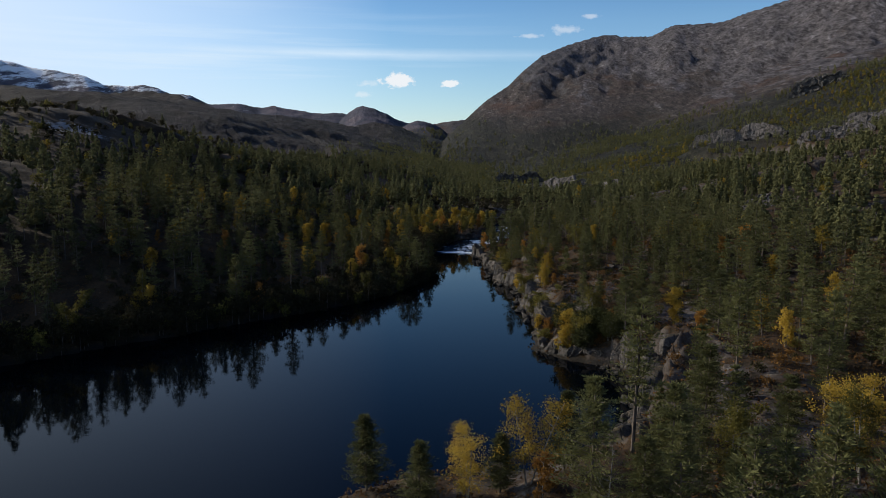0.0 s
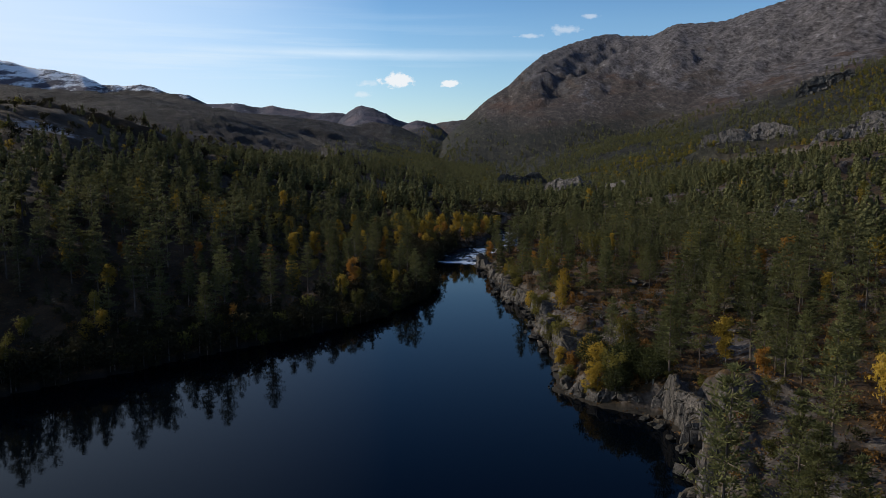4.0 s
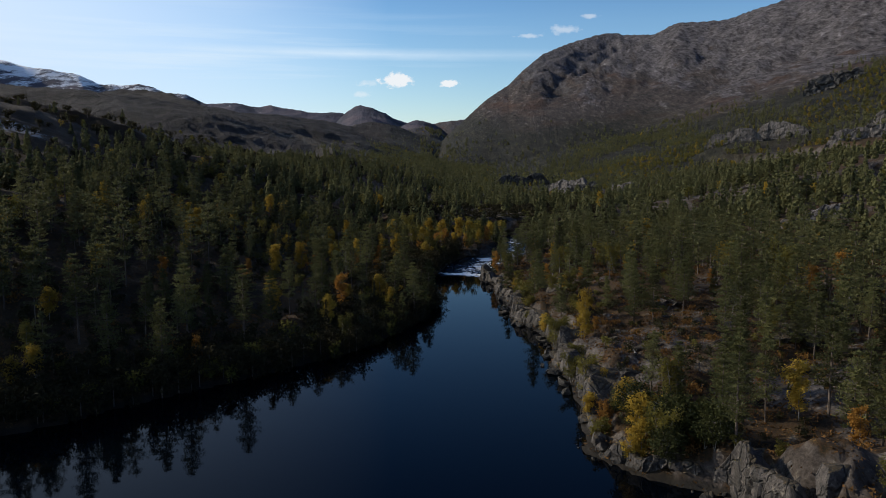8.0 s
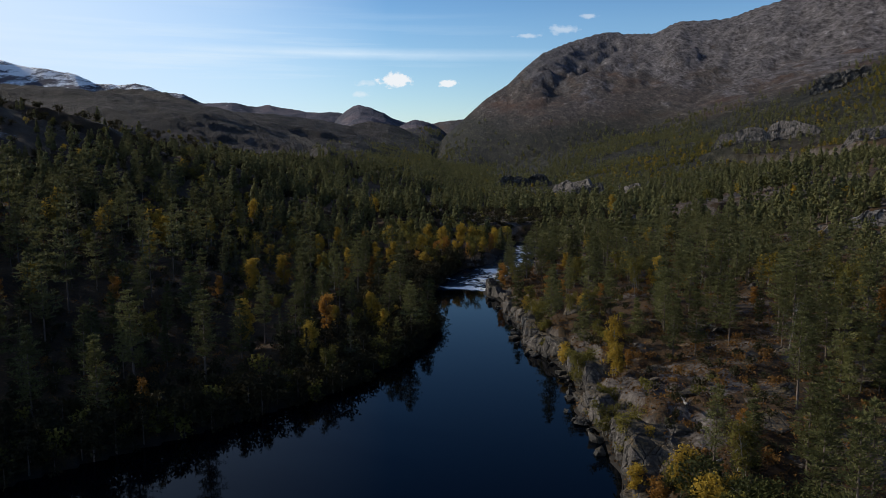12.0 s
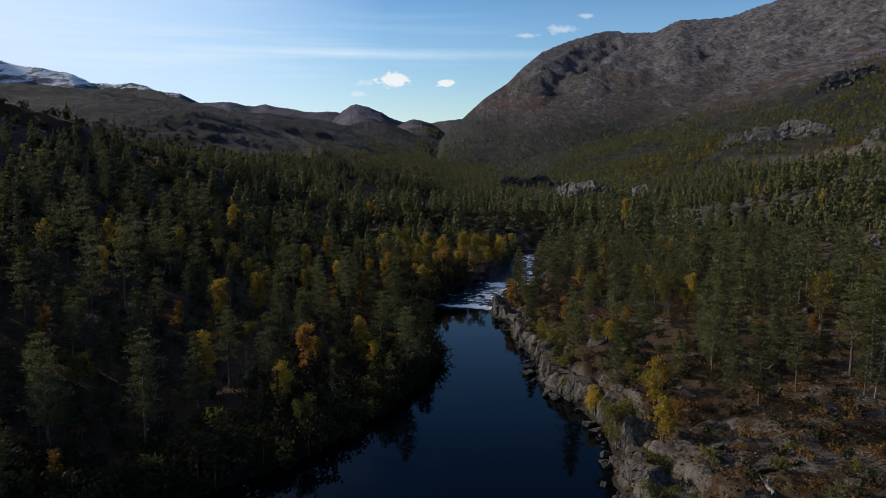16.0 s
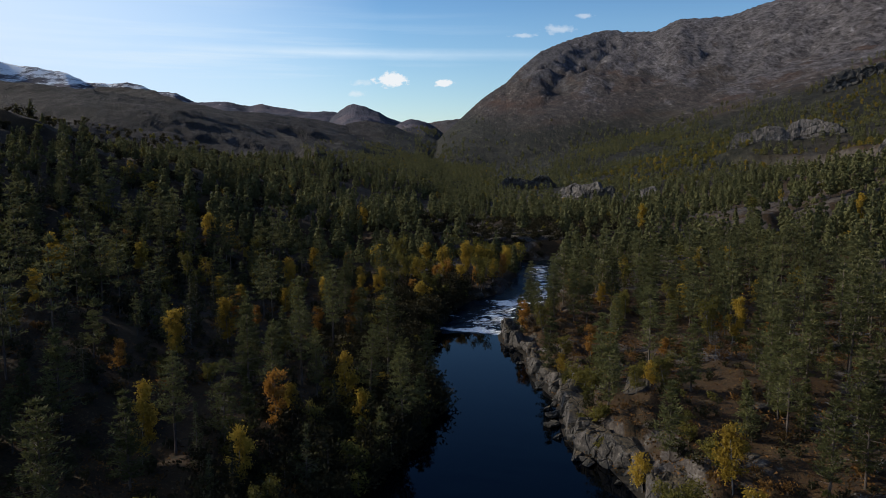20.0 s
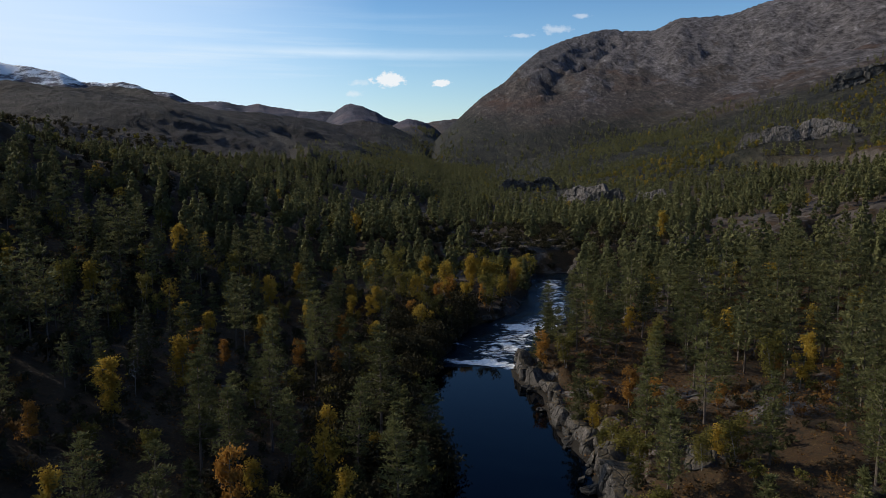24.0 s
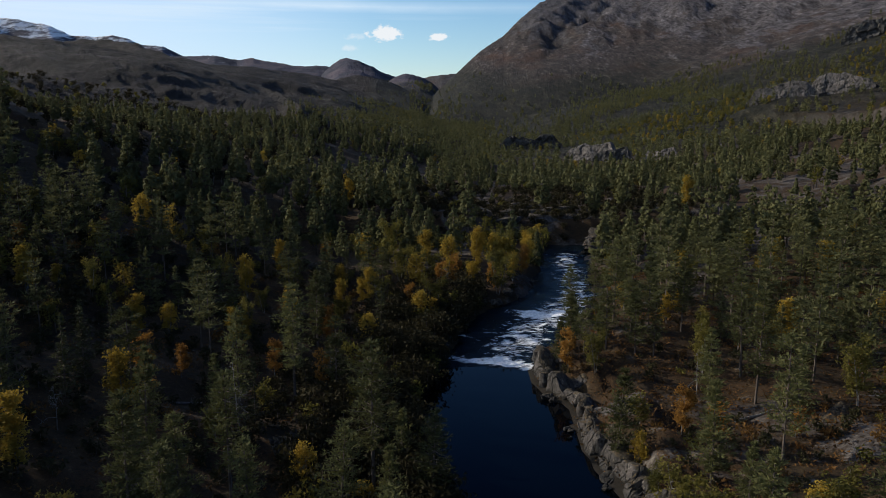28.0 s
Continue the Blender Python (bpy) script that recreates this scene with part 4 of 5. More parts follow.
# single trees that stand out: kind, x, y, height
NEAR_SHORE = (("pine", -4.6, 57.5, 6.6), ("pine", -0.3, 53, 5.6), ("gold", 3.3, 53.3, 6.2), ("gold", 8.1, 53.9, 7.4), ("pine", 11.9, 49, 10.4), ("pine", 17.8, 49.8, 10.8), ("lime", 24.6, 55.4, 8.4), ("pine", 29.6, 56.8, 8.6), ("gold", 33, 54.8, 7.9), ("rust", 8.7, 50.7, 4), ("pine", 6, 54.2, 5), ("pine", 26.2, 65.1, 10), ("pine", 11.5, 56.8, 7), ("lime", 33.6, 52.8, 8.2), ("gold", 37, 60, 7), ("pine", 21, 57, 6.5), ("pine", 14.5, 46, 8))
RIGHT_BANK = (("gold", 65, 304, 8.5), ("gold", 26.7, 153, 6.2), ("gold", 60, 183, 5.8), ("lime", 33.6, 213, 6.4), ("lime", 37.4, 222.5, 5.4), ("rust", 26.5, 192.5, 4.6), ("lime", 20.2, 188.4, 3.2), ("rust", 34.4, 193.6, 3.2), ("gold", 62.1, 238.6, 9.4), ("lime", 21.3, 213.6, 5.2), ("pine", 18.2, 219.5, 6.0), ("pine", 21.6, 227, 5.6), ("pine", 24.5, 221.2, 9.8), ("pine", 28.7, 224.7, 10.2), ("pine", 32.1, 228.2, 10.6), ("pine", 36.0, 226.4, 10.4), ("pine", 46.1, 233.9, 12), ("rust", 26.9, 148.6, 2.8), ("rust", 55.5, 174.7, 3.6), ("rust", 25, 196.2, 5), ("gold", 117.1, 283.8, 9), ("rust", 53.5, 202.7, 3.4), ("pine", 36.8, 151.3, 9.1))
RIGHT_HEATH = (("pine", 36.8, 164, 10.6), ("rust", 64.5, 156.3, 6.6), ("rust", 69.4, 155.9, 8.4), ("gold", 23, 109.5, 3.8), ("lime", 20.4, 133.9, 4.2), ("lime", 62.8, 162.7, 10), ("lime", 23.4, 105.5, 5), ("pine", 35.9, 117.5, 9.1), ("pine", 37, 120, 9.4), ("rust", 30.4, 122.5, 3.6), ("gold", 22.6, 126, 3.3), ("gold", 25.5, 113, 3.6), ("spruce", 24.5, 107.6, 3.8), ("spruce", 26.4, 109.6, 3.3), ("spruce", 22.6, 112.2, 2.6), ("spruce", 27.6, 106.2, 3.0), ("pine", 34.6, 118.6, 8.6), ("gold", 24, 111, 3.0))
LEFT_BANK = (("gold", -7.4, 178, 6.8), ("gold", -25, 162, 6.8), ("gold", -47, 195, 7.4), ("rust", -14.4, 171, 6.6), ("gold", -72, 287, 7), ("gold", -46, 221, 6.5), ("rust", -26, 203, 6.5), ("gold", -6, 227, 4.8), ("gold", -44, 254, 7), ("spruce", -45.5, 141, 8.6), ("rust", -24.5, 208.7, 4), ("gold", -32.6, 219.8, 5.7), ("rust", -15.8, 214.7, 4.7), ("lime", -18.8, 245, 6.4), ("gold", -43.5, 223.8, 3.8), ("lime", -5.2, 206, 3.8), ("rust", -53.5, 234.3, 4), ("spruce", -31.3, 201.7, 7.4), ("spruce", -29.8, 205.2, 7.8), ("pine", -13.4, 235.6, 7.4), ("gold", -55, 208.5, 6), ("gold", -56.7, 219.7, 5.5))
LEFT_SLOPE = (("lime", -16.1, 162.1, 5.6), ("gold", -26.4, 167.3, 5.8), ("lime", -36.9, 155.7, 4.4), ("gold", -3.6, 186.2, 3.5), ("lime", -39.8, 224.2, 5), ("gold", -46.9, 126.8, 4.4), ("gold", -47.9, 124.2, 4.2), ("rust", -43.4, 161.7, 4.8), ("lime", -50, 131, 5))
RIVER_BIRCHES = (("lime", -4, 273, 8.4), ("gold", 6.2, 257, 8.4), ("gold", 11.3, 259.4, 8.2), ("gold", 1.1, 247.5, 7), ("gold", -14.9, 315.2, 7), ("lime", 9.1, 277.1, 8.6), ("lime", 16.8, 266.8, 7.4), ("gold", 3, 264, 7.6), ("lime", -2, 255, 6.6), ("gold", 12.5, 270, 7.4), ("rust", 5, 250, 5.2), ("gold", -8, 262, 7.2), ("lime", 15, 259, 5.2), ("gold", 17.5, 256.5, 5.4), ("rust", 20, 262, 6.2), ("gold", 21.5, 267, 6.6), ("lime", 18.5, 270, 6.8), ("gold", 22.5, 275, 6.0), ("rust", 13.5, 252, 4.6), ("gold", 9.5, 248.5, 5.6), ("gold", 15.5, 265, 7.2), ("rust", 7.5, 252, 6.0), ("lime", 24, 281, 5.6))
KINDS = {"pine": [(p, h) for p, h in zip(PINES, (10.5, 9.2, 12.0, 8.0, 10.0, 6.0))], "spruce": [(SPRUCES[0], 9.0), (SPRUCES[1], 7.0)], "gold": [(BIRCHES[0], 6.5), (BIRCHES[1], 5.2)], "rust": [(BIRCHES[2], 5.0)], "lime": [(BIRCHES[3], 6.0)]}
taken = []
for kind, x, y, tall in (*NEAR_SHORE, *RIGHT_BANK, *RIGHT_HEATH, *LEFT_BANK, *LEFT_SLOPE, *RIVER_BIRCHES):
    proto, own = KINDS[kind][int(rng.integers(len(KINDS[kind])))]
    if kind == "pine":
        proto, own = min(KINDS["pine"], key=lambda c: abs(c[1] - tall))
    if y < 70 and kind in ("pine", "gold", "lime"):
        proto, own = {"pine": (FULL_PINES[tall < 8], 8.0 if tall < 8 else 10.5), "gold": (FULL_BIRCHES[0], 6.8), "lime": (FULL_BIRCHES[1], 6.8)}[kind]
    k = tall / own
    girth = k ** 0.6 * (1.1 if y < 70 else 1.0)
    place(proto, used, x, y, (girth, girth, k), float(rng.uniform(0, 6.28)))
    taken.append((x, y))
taken = np.array(taken)

# trees that can be told apart, on the banks along the lake
tx, ty = scatter(-75, 90, 36, 262, 4.5, rng)
dens = forest(tx, ty)
keep = rng.uniform(0, 1, len(tx)) < dens * np.where(tx < 10, 0.95, 0.88)
tx, ty = tx[keep], ty[keep]
open_shore = (ty < 66) & (tx < 14)
tx, ty = tx[~open_shore], ty[~open_shore]
clear = np.min(np.hypot(tx[:, None] - taken[None, :, 0], ty[:, None] - taken[None, :, 1]), axis=1) > 2.6
tx, ty = tx[clear], ty[clear]
gold = rng.uniform(0, 1, len(tx)) < gold_share(tx, ty)
dist_mid = np.abs(tx - 8) + np.maximum(0, ty - 150) * 0.35 - 40.0 * (ty < 90)
order = np.argsort(dist_mid)
n_pine = n_birch = n_spruce = 0
rest_near = []
for i in order:
    x, y, turn = float(tx[i]), float(ty[i]), float(rng.uniform(0, 6.28))
    k = float(rng.uniform(0.6, 1.15) if x < 10 else rng.uniform(0.72, 1.2))
    sc = (k * float(rng.uniform(0.88, 1.1)), k * float(rng.uniform(0.88, 1.1)), k)
    if gold[i] and n_birch < 105:
        place(BIRCHES[int(rng.choice(5, p=(0.24, 0.2, 0.16, 0.22, 0.18)))], used, x, y, sc, turn, float(rng.normal(0, 0.05)))
        n_birch += 1
    elif not gold[i] and x < 5 and rng.random() < 0.22 and n_spruce < 60:
        place(SPRUCES[int(rng.integers(2))], used, x, y, sc, turn)
        n_spruce += 1
    elif not gold[i] and n_pine < 235:
        place(PINES[int(rng.integers(6))], used, x, y, sc, turn, float(rng.normal(0, 0.03)))
        n_pine += 1
    else:
        rest_near.append((x, y, k, gold[i]))


# low birch and willow shrubs over the right-hand rocks
for i in range(38):
    r = random.Random(3000 + i)
    y = r.uniform(70, 232)
    x = float(np.interp(y, *RIGHT_SHORE.T)) + 0.8 + abs(r.gauss(0, 4.5))
    k = r.uniform(0.45, 0.95)
    place(BIRCHES[r.choice((4, 4, 4, 4, 3, 3, 1))], used, x, y, (k * 1.2, k * 1.2, k), r.uniform(0, 6.28), r.gauss(0, 0.06))


WILLOW = tree_thing("willow", broadleaf(rng, 3.4, 1.5, 1500, 0.2, 3), (M_BIRCH, M_BIRCH, M_WILLOW), "dense dark green willow bush over the rocks", "bush", "willows on the shore")
for i in range(13):
    r = random.Random(3500 + i)
    k = r.uniform(0.8, 1.35)
    place(WILLOW, used, r.uniform(22.5, 28.5), r.uniform(101.5, 112), (k * 1.1, k * 1.1, k), r.uniform(0, 6.28), r.gauss(0, 0.08))
for i in range(11):
    r = random.Random(3300 + i)
    k = r.uniform(0.5, 1.0)
    place(BIRCHES[r.choice((4, 0, 1, 3, 1, 2))], used, r.uniform(19.5, 24.5), r.uniform(106, 118), (k * 1.3, k * 1.3, k), r.uniform(0, 6.28), r.gauss(0, 0.08))


def wood(name, label, xs, ys, templates, scales, mats, picks, rng):
    """Many trees in one mesh: each template is (verts, tris, material index per tri)."""
    zs = height(xs, ys)
    vs, fs, ms, n = [], [], [], 0
    for t, (v, f, mi) in enumerate(templates):
        sel = np.nonzero(picks == t)[0]
        if not len(sel):
            continue
        a = rng.uniform(0, 2 * np.pi, len(sel))
        s = scales[sel]
        c, sn = np.cos(a), np.sin(a)
        X = (v[None, :, 0] * c[:, None] - v[None, :, 1] * sn[:, None]) * s[:, None] + xs[sel, None]
        Y = (v[None, :, 0] * sn[:, None] + v[None, :, 1] * c[:, None]) * s[:, None] + ys[sel, None]
        Z = v[None, :, 2] * s[:, None] + zs[sel, None] - 0.1
        vs.append(np.stack([X, Y, Z], 2).reshape(-1, 3))
        fs.append((f[None] + (np.arange(len(sel)) * len(v))[:, None, None]).reshape(-1, 3) + n)
        ms.append(np.tile(mi, len(sel)))
        n += len(sel) * len(v)
    ob = new(name, mesh_from(name, np.concatenate(vs), np.concatenate(fs), mats, np.concatenate(ms)))
    return tagged(ob, label, "woods", kind="stuff")


def template(parts_of, crown_index, trunk_index=0):
    trunk, limbs, crown = parts_of
    v, f = merge([trunk, crown])
    return v, f, np.array([trunk_index] * len(trunk[1]) + [crown_index] * len(crown[1]))


def low_trunk(parts_of):
    """Keeps three sides of the trunk only."""
    return stick((0, 0, -0.3), (0, 0, parts_of[0][0][:, 2].max() * 0.9), 0.13, 0.03, 3), None, parts_of[2]


WOOD_MATS = [M_BARK, M_PINE_FAR, M_GOLD_FAR, M_LIME_FAR]
CLOSE = [template(low_trunk(conifer(rng, h, b, s, 13, 5, 2, 8, 0.48, sl, 0.03, 0.2, 1.15)), 1) for h, b, s, sl in ((10.5, 0.26, 2.1, 0.62), (9.2, 0.18, 2.0, 0.72), (12.0, 0.32, 2.2, 0.55), (7.0, 0.08, 1.7, 0.85))]
CLOSE += [template(low_trunk(broadleaf(rng, 5.5, 1.5, 500, 0.32)), 2), template(low_trunk(broadleaf(rng, 5.0, 1.5, 500, 0.32)), 3)]
MID = [template(clumped(rng, h, b, s, 12, 5, 8, sl, 0.62), 1) for h, b, s, sl in ((10.5, 0.24, 2.3, 0.65), (9, 0.16, 2.2, 0.75), (11.5, 0.28, 2.4, 0.6), (7, 0.06, 1.8, 0.9))]
MID += [template(low_trunk(broadleaf(rng, 5.5, 1.5, 260, 0.48)), 2), template(low_trunk(broadleaf(rng, 5.0, 1.5, 260, 0.48)), 3)]
LOW = [template(clumped(rng, h, b, s, 9, 4, 5, sl, 0.95), 1) for h, b, s, sl in ((10.5, 0.2, 2.4, 0.65), (9, 0.14, 2.3, 0.75), (11.5, 0.24, 2.5, 0.6), (7, 0.06, 1.9, 0.9))]
LOW += [template(low_trunk(broadleaf(rng, 5.5, 1.5, 130, 0.7)), 2), template(low_trunk(broadleaf(rng, 5.0, 1.5, 130, 0.7)), 3)]
FAR = [template(clumped(rng, h, 0.14, s, 6, 3, 3, sl, 1.25), 1) for h, s, sl in ((10, 2.3, 0.65), (8.5, 2.1, 0.75), (11, 2.3, 0.6))]
FAR += [template(low_trunk(broadleaf(rng, 6.0, 1.9, 70, 1.15)), 2), template(low_trunk(broadleaf(rng, 6.0, 2.0, 70, 1.15)), 3)]


REMOTE = [template(clumped(rng, h, 0.1, s, 4, 3, 3, 0.8, 1.4), 1) for h, s in ((6.0, 2.3), (5.0, 2.1), (7.0, 2.4))] + FAR[3:]


def fill(name, label, x0, x1, y0, y1, spacing, templates, n_con, exclude=None, gain=1.0, size=1.0):
    xs, ys = scatter(x0, x1, y0, y1, spacing, rng)
    bearing = np.degrees(np.arctan2(xs, ys))
    ok = (np.abs(bearing - 1) < 39) & (ys > 0)
    if exclude is not None:
        ok &= ~exclude(xs, ys)
    xs, ys = xs[ok], ys[ok]
    ok = rng.uniform(0, 1, len(xs)) < forest(xs, ys) * gain
    xs, ys = xs[ok], ys[ok]
    g = rng.uniform(0, 1, len(xs)) < gold_share(xs, ys) * 0.8
    picks = np.where(g, n_con + (rng.uniform(0, 1, len(xs)) < 0.74), rng.integers(0, n_con, len(xs)))
    stunted = 1 - 0.5 * smooth(14, 40, height(xs, ys)) * (xs < 0)
    return wood(name, label, xs, ys, templates, stunted * size * (0.5 + 0.75 * rng.uniform(0, 1, len(xs)) ** 0.8), WOOD_MATS, picks, rng)


inner = lambda x, y: (x > -75) & (x < 90) & (y > 36) & (y < 262)
rn = np.array(rest_near) if rest_near else np.zeros((0, 4))
wood("bank_woods", "pine wood with scattered golden birches on the hillsides", rn[:, 0], rn[:, 1], CLOSE, rn[:, 2], WOOD_MATS, np.where(rn[:, 3] > 0, 4 + (rng.uniform(0, 1, len(rn)) < 0.5), rng.integers(0, 4, len(rn))), rng)
outer = lambda x, y: inner(x, y) | (x < -120) | (x > 130) | (y > 320)
fill("hillside_woods", "dense pine wood with golden birches on the valley sides", -120, 130, 72, 320, 4.9, MID, 4, outer)
# the wood goes on round the starting point, behind and beside the camera
ox, oy = scatter(-40, 190, -90, 150, 5.6, rng)
ok = ((oy < 18) | (ox > 0.86 * oy + 6)) & (rng.uniform(0, 1, len(ox)) < forest(ox, oy) * 0.9)
ox, oy = ox[ok], oy[ok]
wood("outlying_woods", "open pine wood with birches on the near shore", ox, oy, LOW, rng.uniform(0.6, 1.1, len(ox)), WOOD_MATS, np.where(rng.uniform(0, 1, len(ox)) < 0.2, 4, rng.integers(0, 4, len(ox))), rng)
fill("upper_woods", "dense pine wood with golden birches higher up the valley", -240, 300, 30, 520, 5.5, LOW, 4, lambda x, y: ~outer(x, y) | inner(x, y), 1.0, 0.78)
fill("valley_woods", "far pine wood with yellow birches filling the valley", -420, 640, 520, 1150, 6.2, FAR, 3, None, 0.95, 0.70)
fill("fell_side_woods", "thin woods climbing the far fell sides", 300, 620, 200, 520, 6.5, FAR, 3)
fill("remote_woods", "thin dark woods at the foot of the fells", -500, 1000, 1150, 2000, 8.5, REMOTE, 3, None, 0.75)

# alder and birch thicket that hides the left-hand shore
M_ALDER = foliage("dark_green_leaves", (0.014, 0.013, 0.007), (0.042, 0.036, 0.016), 0.25, False)
bx, by = scatter(-75, 12, 92, 262, 1.35, rng)
g_, r_, l_ = shore_gap(bx, by)
ok = (l_ > -0.5) & (rng.uniform(0, 1, len(bx)) < 0.95 - l_ / 18)
bx, by = bx[ok], by[ok]
THICKET = [template(low_trunk(broadleaf(rng, h, sp, 250, 0.34, 1)), i) for h, sp, i in ((4.2, 1.5, 1), (3.2, 1.5, 1), (2.0, 1.3, 1), (2.6, 1.2, 2))]
THICKET = [(v - (0, 0, 0.18 * v[:, 2].max()), f, mi) for v, f, mi in THICKET]
wood("shore_thicket", "dark thicket of alder and birch along the lake shore", bx, by, THICKET, rng.uniform(0.6, 1.3, len(bx)), [M_BARK, M_ALDER, M_LIME_FAR], rng.choice(4, len(bx), p=(0.33, 0.32, 0.25, 0.10)), rng)

bx, by = scatter(-230, -30, 190, 520, 5.6, rng)
g_, r_, l_ = shore_gap(bx, by)
ok = (l_ > 10) & (np.abs(bx) < 0.72 * by) & (height(bx, by) > 9) & (rng.uniform(0, 1, len(bx)) < 0.85 + fbm(bx, by, 30, 3, 193))
bx, by = bx[ok], by[ok]
SCRUB = [template(low_trunk(broadleaf(rng, h, sp, 90, 0.7, 1)), i) for h, sp, i in ((2.6, 1.6, 1), (2.0, 1.7, 1), (3.0, 1.4, 2))]
wood("moor_scrub", "dark birch scrub and juniper below the moor", bx, by, SCRUB, rng.uniform(0.5, 1.1, len(bx)), [M_BARK, M_ALDER, M_LIME_FAR], rng.choice(3, len(bx), p=(0.45, 0.4, 0.15)), rng)

bx, by = scatter(-25, 70, 291, 372, 2.4, rng)
g_, r_, l_ = shore_gap(bx, by)
ok = (g_ < -0.3) & (rng.uniform(0, 1, len(bx)) < 0.75 + 0.9 * fbm(bx, by, 14, 3, 191))
bx, by = bx[ok], by[ok]
wood("bank_scrub", "dark leafless scrub and willow on the bank above the river", bx, by, SCRUB, rng.uniform(0.35, 0.85, len(bx)), [M_BARK, M_ALDER, M_LIME_FAR], rng.choice(3, len(bx), p=(0.5, 0.45, 0.05)), rng)

# ================= rocks =================


def block_mesh(name, seed, jitter=0.34, extra=5, bevel=0.05, rough=0.045):
    """An angular, weathered block of granite about two metres across, with cracked, worn edges."""
    r = random.Random(seed)
    bm = bmesh.new()
    for sx in (-1, 1):
        for sy in (-1, 1):
            for sz in (-1, 1):
                bm.verts.new([c * (1 - jitter * r.random()) for c in (sx, sy, sz)])
    for _ in range(extra):
        v = Vector((r.gauss(0, 1), r.gauss(0, 1), r.gauss(0, 1))).normalized() * r.uniform(0.95, 1.15)
        bm.verts.new(v)
    hull = bmesh.ops.convex_hull(bm, input=bm.verts)
    bmesh.ops.delete(bm, geom=[g for g in hull["geom_interior"] if isinstance(g, bmesh.types.BMVert)], context="VERTS")
    bmesh.ops.bevel(bm, geom=list(bm.edges), offset=bevel, segments=1, affect="EDGES")
    bmesh.ops.triangulate(bm, faces=bm.faces)
    for _ in range(2 if name == "block" else 1):
        bmesh.ops.subdivide_edges(bm, edges=[e for e in bm.edges if e.calc_length() > 0.42], cuts=1)
        bmesh.ops.triangulate(bm, faces=bm.faces)
    for v in bm.verts:
        q = v.co * 1.7 + Vector((seed * 3.1, 0, 0))
        crack = abs(noise.noise(Vector((q.x * 1.6, q.y * 1.6, q.z * 0.5))))
        v.co += v.co.normalized() * (noise.fractal(q * 1.4, 1.0, 2.0, 4) * rough - 0.16 * max(0.0, 0.09 - crack))
    me = bpy.data.meshes.new(name)
    bm.to_mesh(me)
    bm.free()
    me.materials.append(M_ROCK)
    return me


BOULDERS = [block_mesh("boulder", s, 0.75, 6, 0.05, 0.09) for s in range(1, 7)]
BLOCKS = [block_mesh("block", s, 0.8, 4, 0.03, 0.09) for s in range(11, 18)]


def ground_at(x, y):
    return float(height(np.array([float(x)]), np.array([float(y)]))[0])


def rock(x, y, size, bury=0.3, turn=None, label="grey granite boulder with lichen stains", group="boulders on the shore"):
    """One boulder, sunk into the ground by a share of its height."""
    r = random.Random(int(x * 71 + y * 131))
    ob = new("boulder", BOULDERS[r.randrange(6)])
    g = max(ground_at(x, y), -0.35)
    ob.matrix_basis = Matrix.LocRotScale((x, y, g + size[2] * (1 - 2 * bury)), Euler((r.uniform(-0.2, 0.2), r.uniform(-0.2, 0.2), r.uniform(0, 6.28) if turn is None else radians(turn))), size)
    return tagged(ob, label, "rock", group)


def outcrop(x, y, length, depth, tall, turn, count, seed, label, base=None, lean=0.12):
    """A rock face of upright blocks standing in a row or two, jointed like split granite."""
    r = random.Random(seed)
    root = new("rock_outcrop")
    g = ground_at(x, y) if base is None else base
    root.matrix_basis = Matrix.LocRotScale((x, y, g), Euler((0, 0, radians(turn))), None)
    for i in range(count):
        u = (i + r.uniform(0.2, 0.8)) / count - 0.5
        w = length / count * r.choice((0.45, 0.6, 0.8, 1.0, 1.5)) * r.uniform(0.8, 1.15)
        h = tall * r.choice((0.35, 0.55, 0.8, 0.95, 1.0)) * r.uniform(0.85, 1.0) * (1 - 0.35 * abs(2 * u) ** 2)
        ob = new("block", BLOCKS[r.randrange(7)])
        ob.parent = root
        ob.matrix_basis = Matrix.LocRotScale((u * length, r.uniform(-0.5, 0.5) * depth, h * 0.32), Euler((r.gauss(0, lean), r.gauss(0, lean), r.uniform(-0.8, 0.8))), (w, depth * r.uniform(0.4, 0.85), h * 0.62))
    return tagged(root, label, "rock outcrop", "granite outcrops")


def joints(p, cell, seed):
    """Which joint block each point belongs to: two random numbers a block, and how near the point is to a crack."""
    q = p / cell
    base = np.floor(q)
    best = np.full(len(p), 9.0)
    second = best.copy()
    ra, rb = np.zeros(len(p)), np.zeros(len(p))
    for ox in (-1, 0, 1):
        for oy in (-1, 0, 1):
            for oz in (-1, 0, 1):
                c = base + (ox, oy, oz)
                kx, ky = c[:, 0] + 57 * c[:, 2], c[:, 1] - 31 * c[:, 2]
                h1, h2, h3 = lattice(kx, ky, seed), lattice(kx, ky, seed + 1), lattice(kx, ky, seed + 2)
                dist = np.abs(c + np.stack([h1, h2, h3], 1) - q)
                dist = 0.6 * dist.max(axis=1) + 0.4 * np.linalg.norm(dist, axis=1)
                nearer = dist < best
                second = np.where(nearer, best, np.minimum(second, dist))
                ra, rb = np.where(nearer, lattice(kx, ky, seed + 3), ra), np.where(nearer, lattice(kx, ky, seed + 4), rb)
                best = np.where(nearer, dist, best)
    return ra, rb, second - best


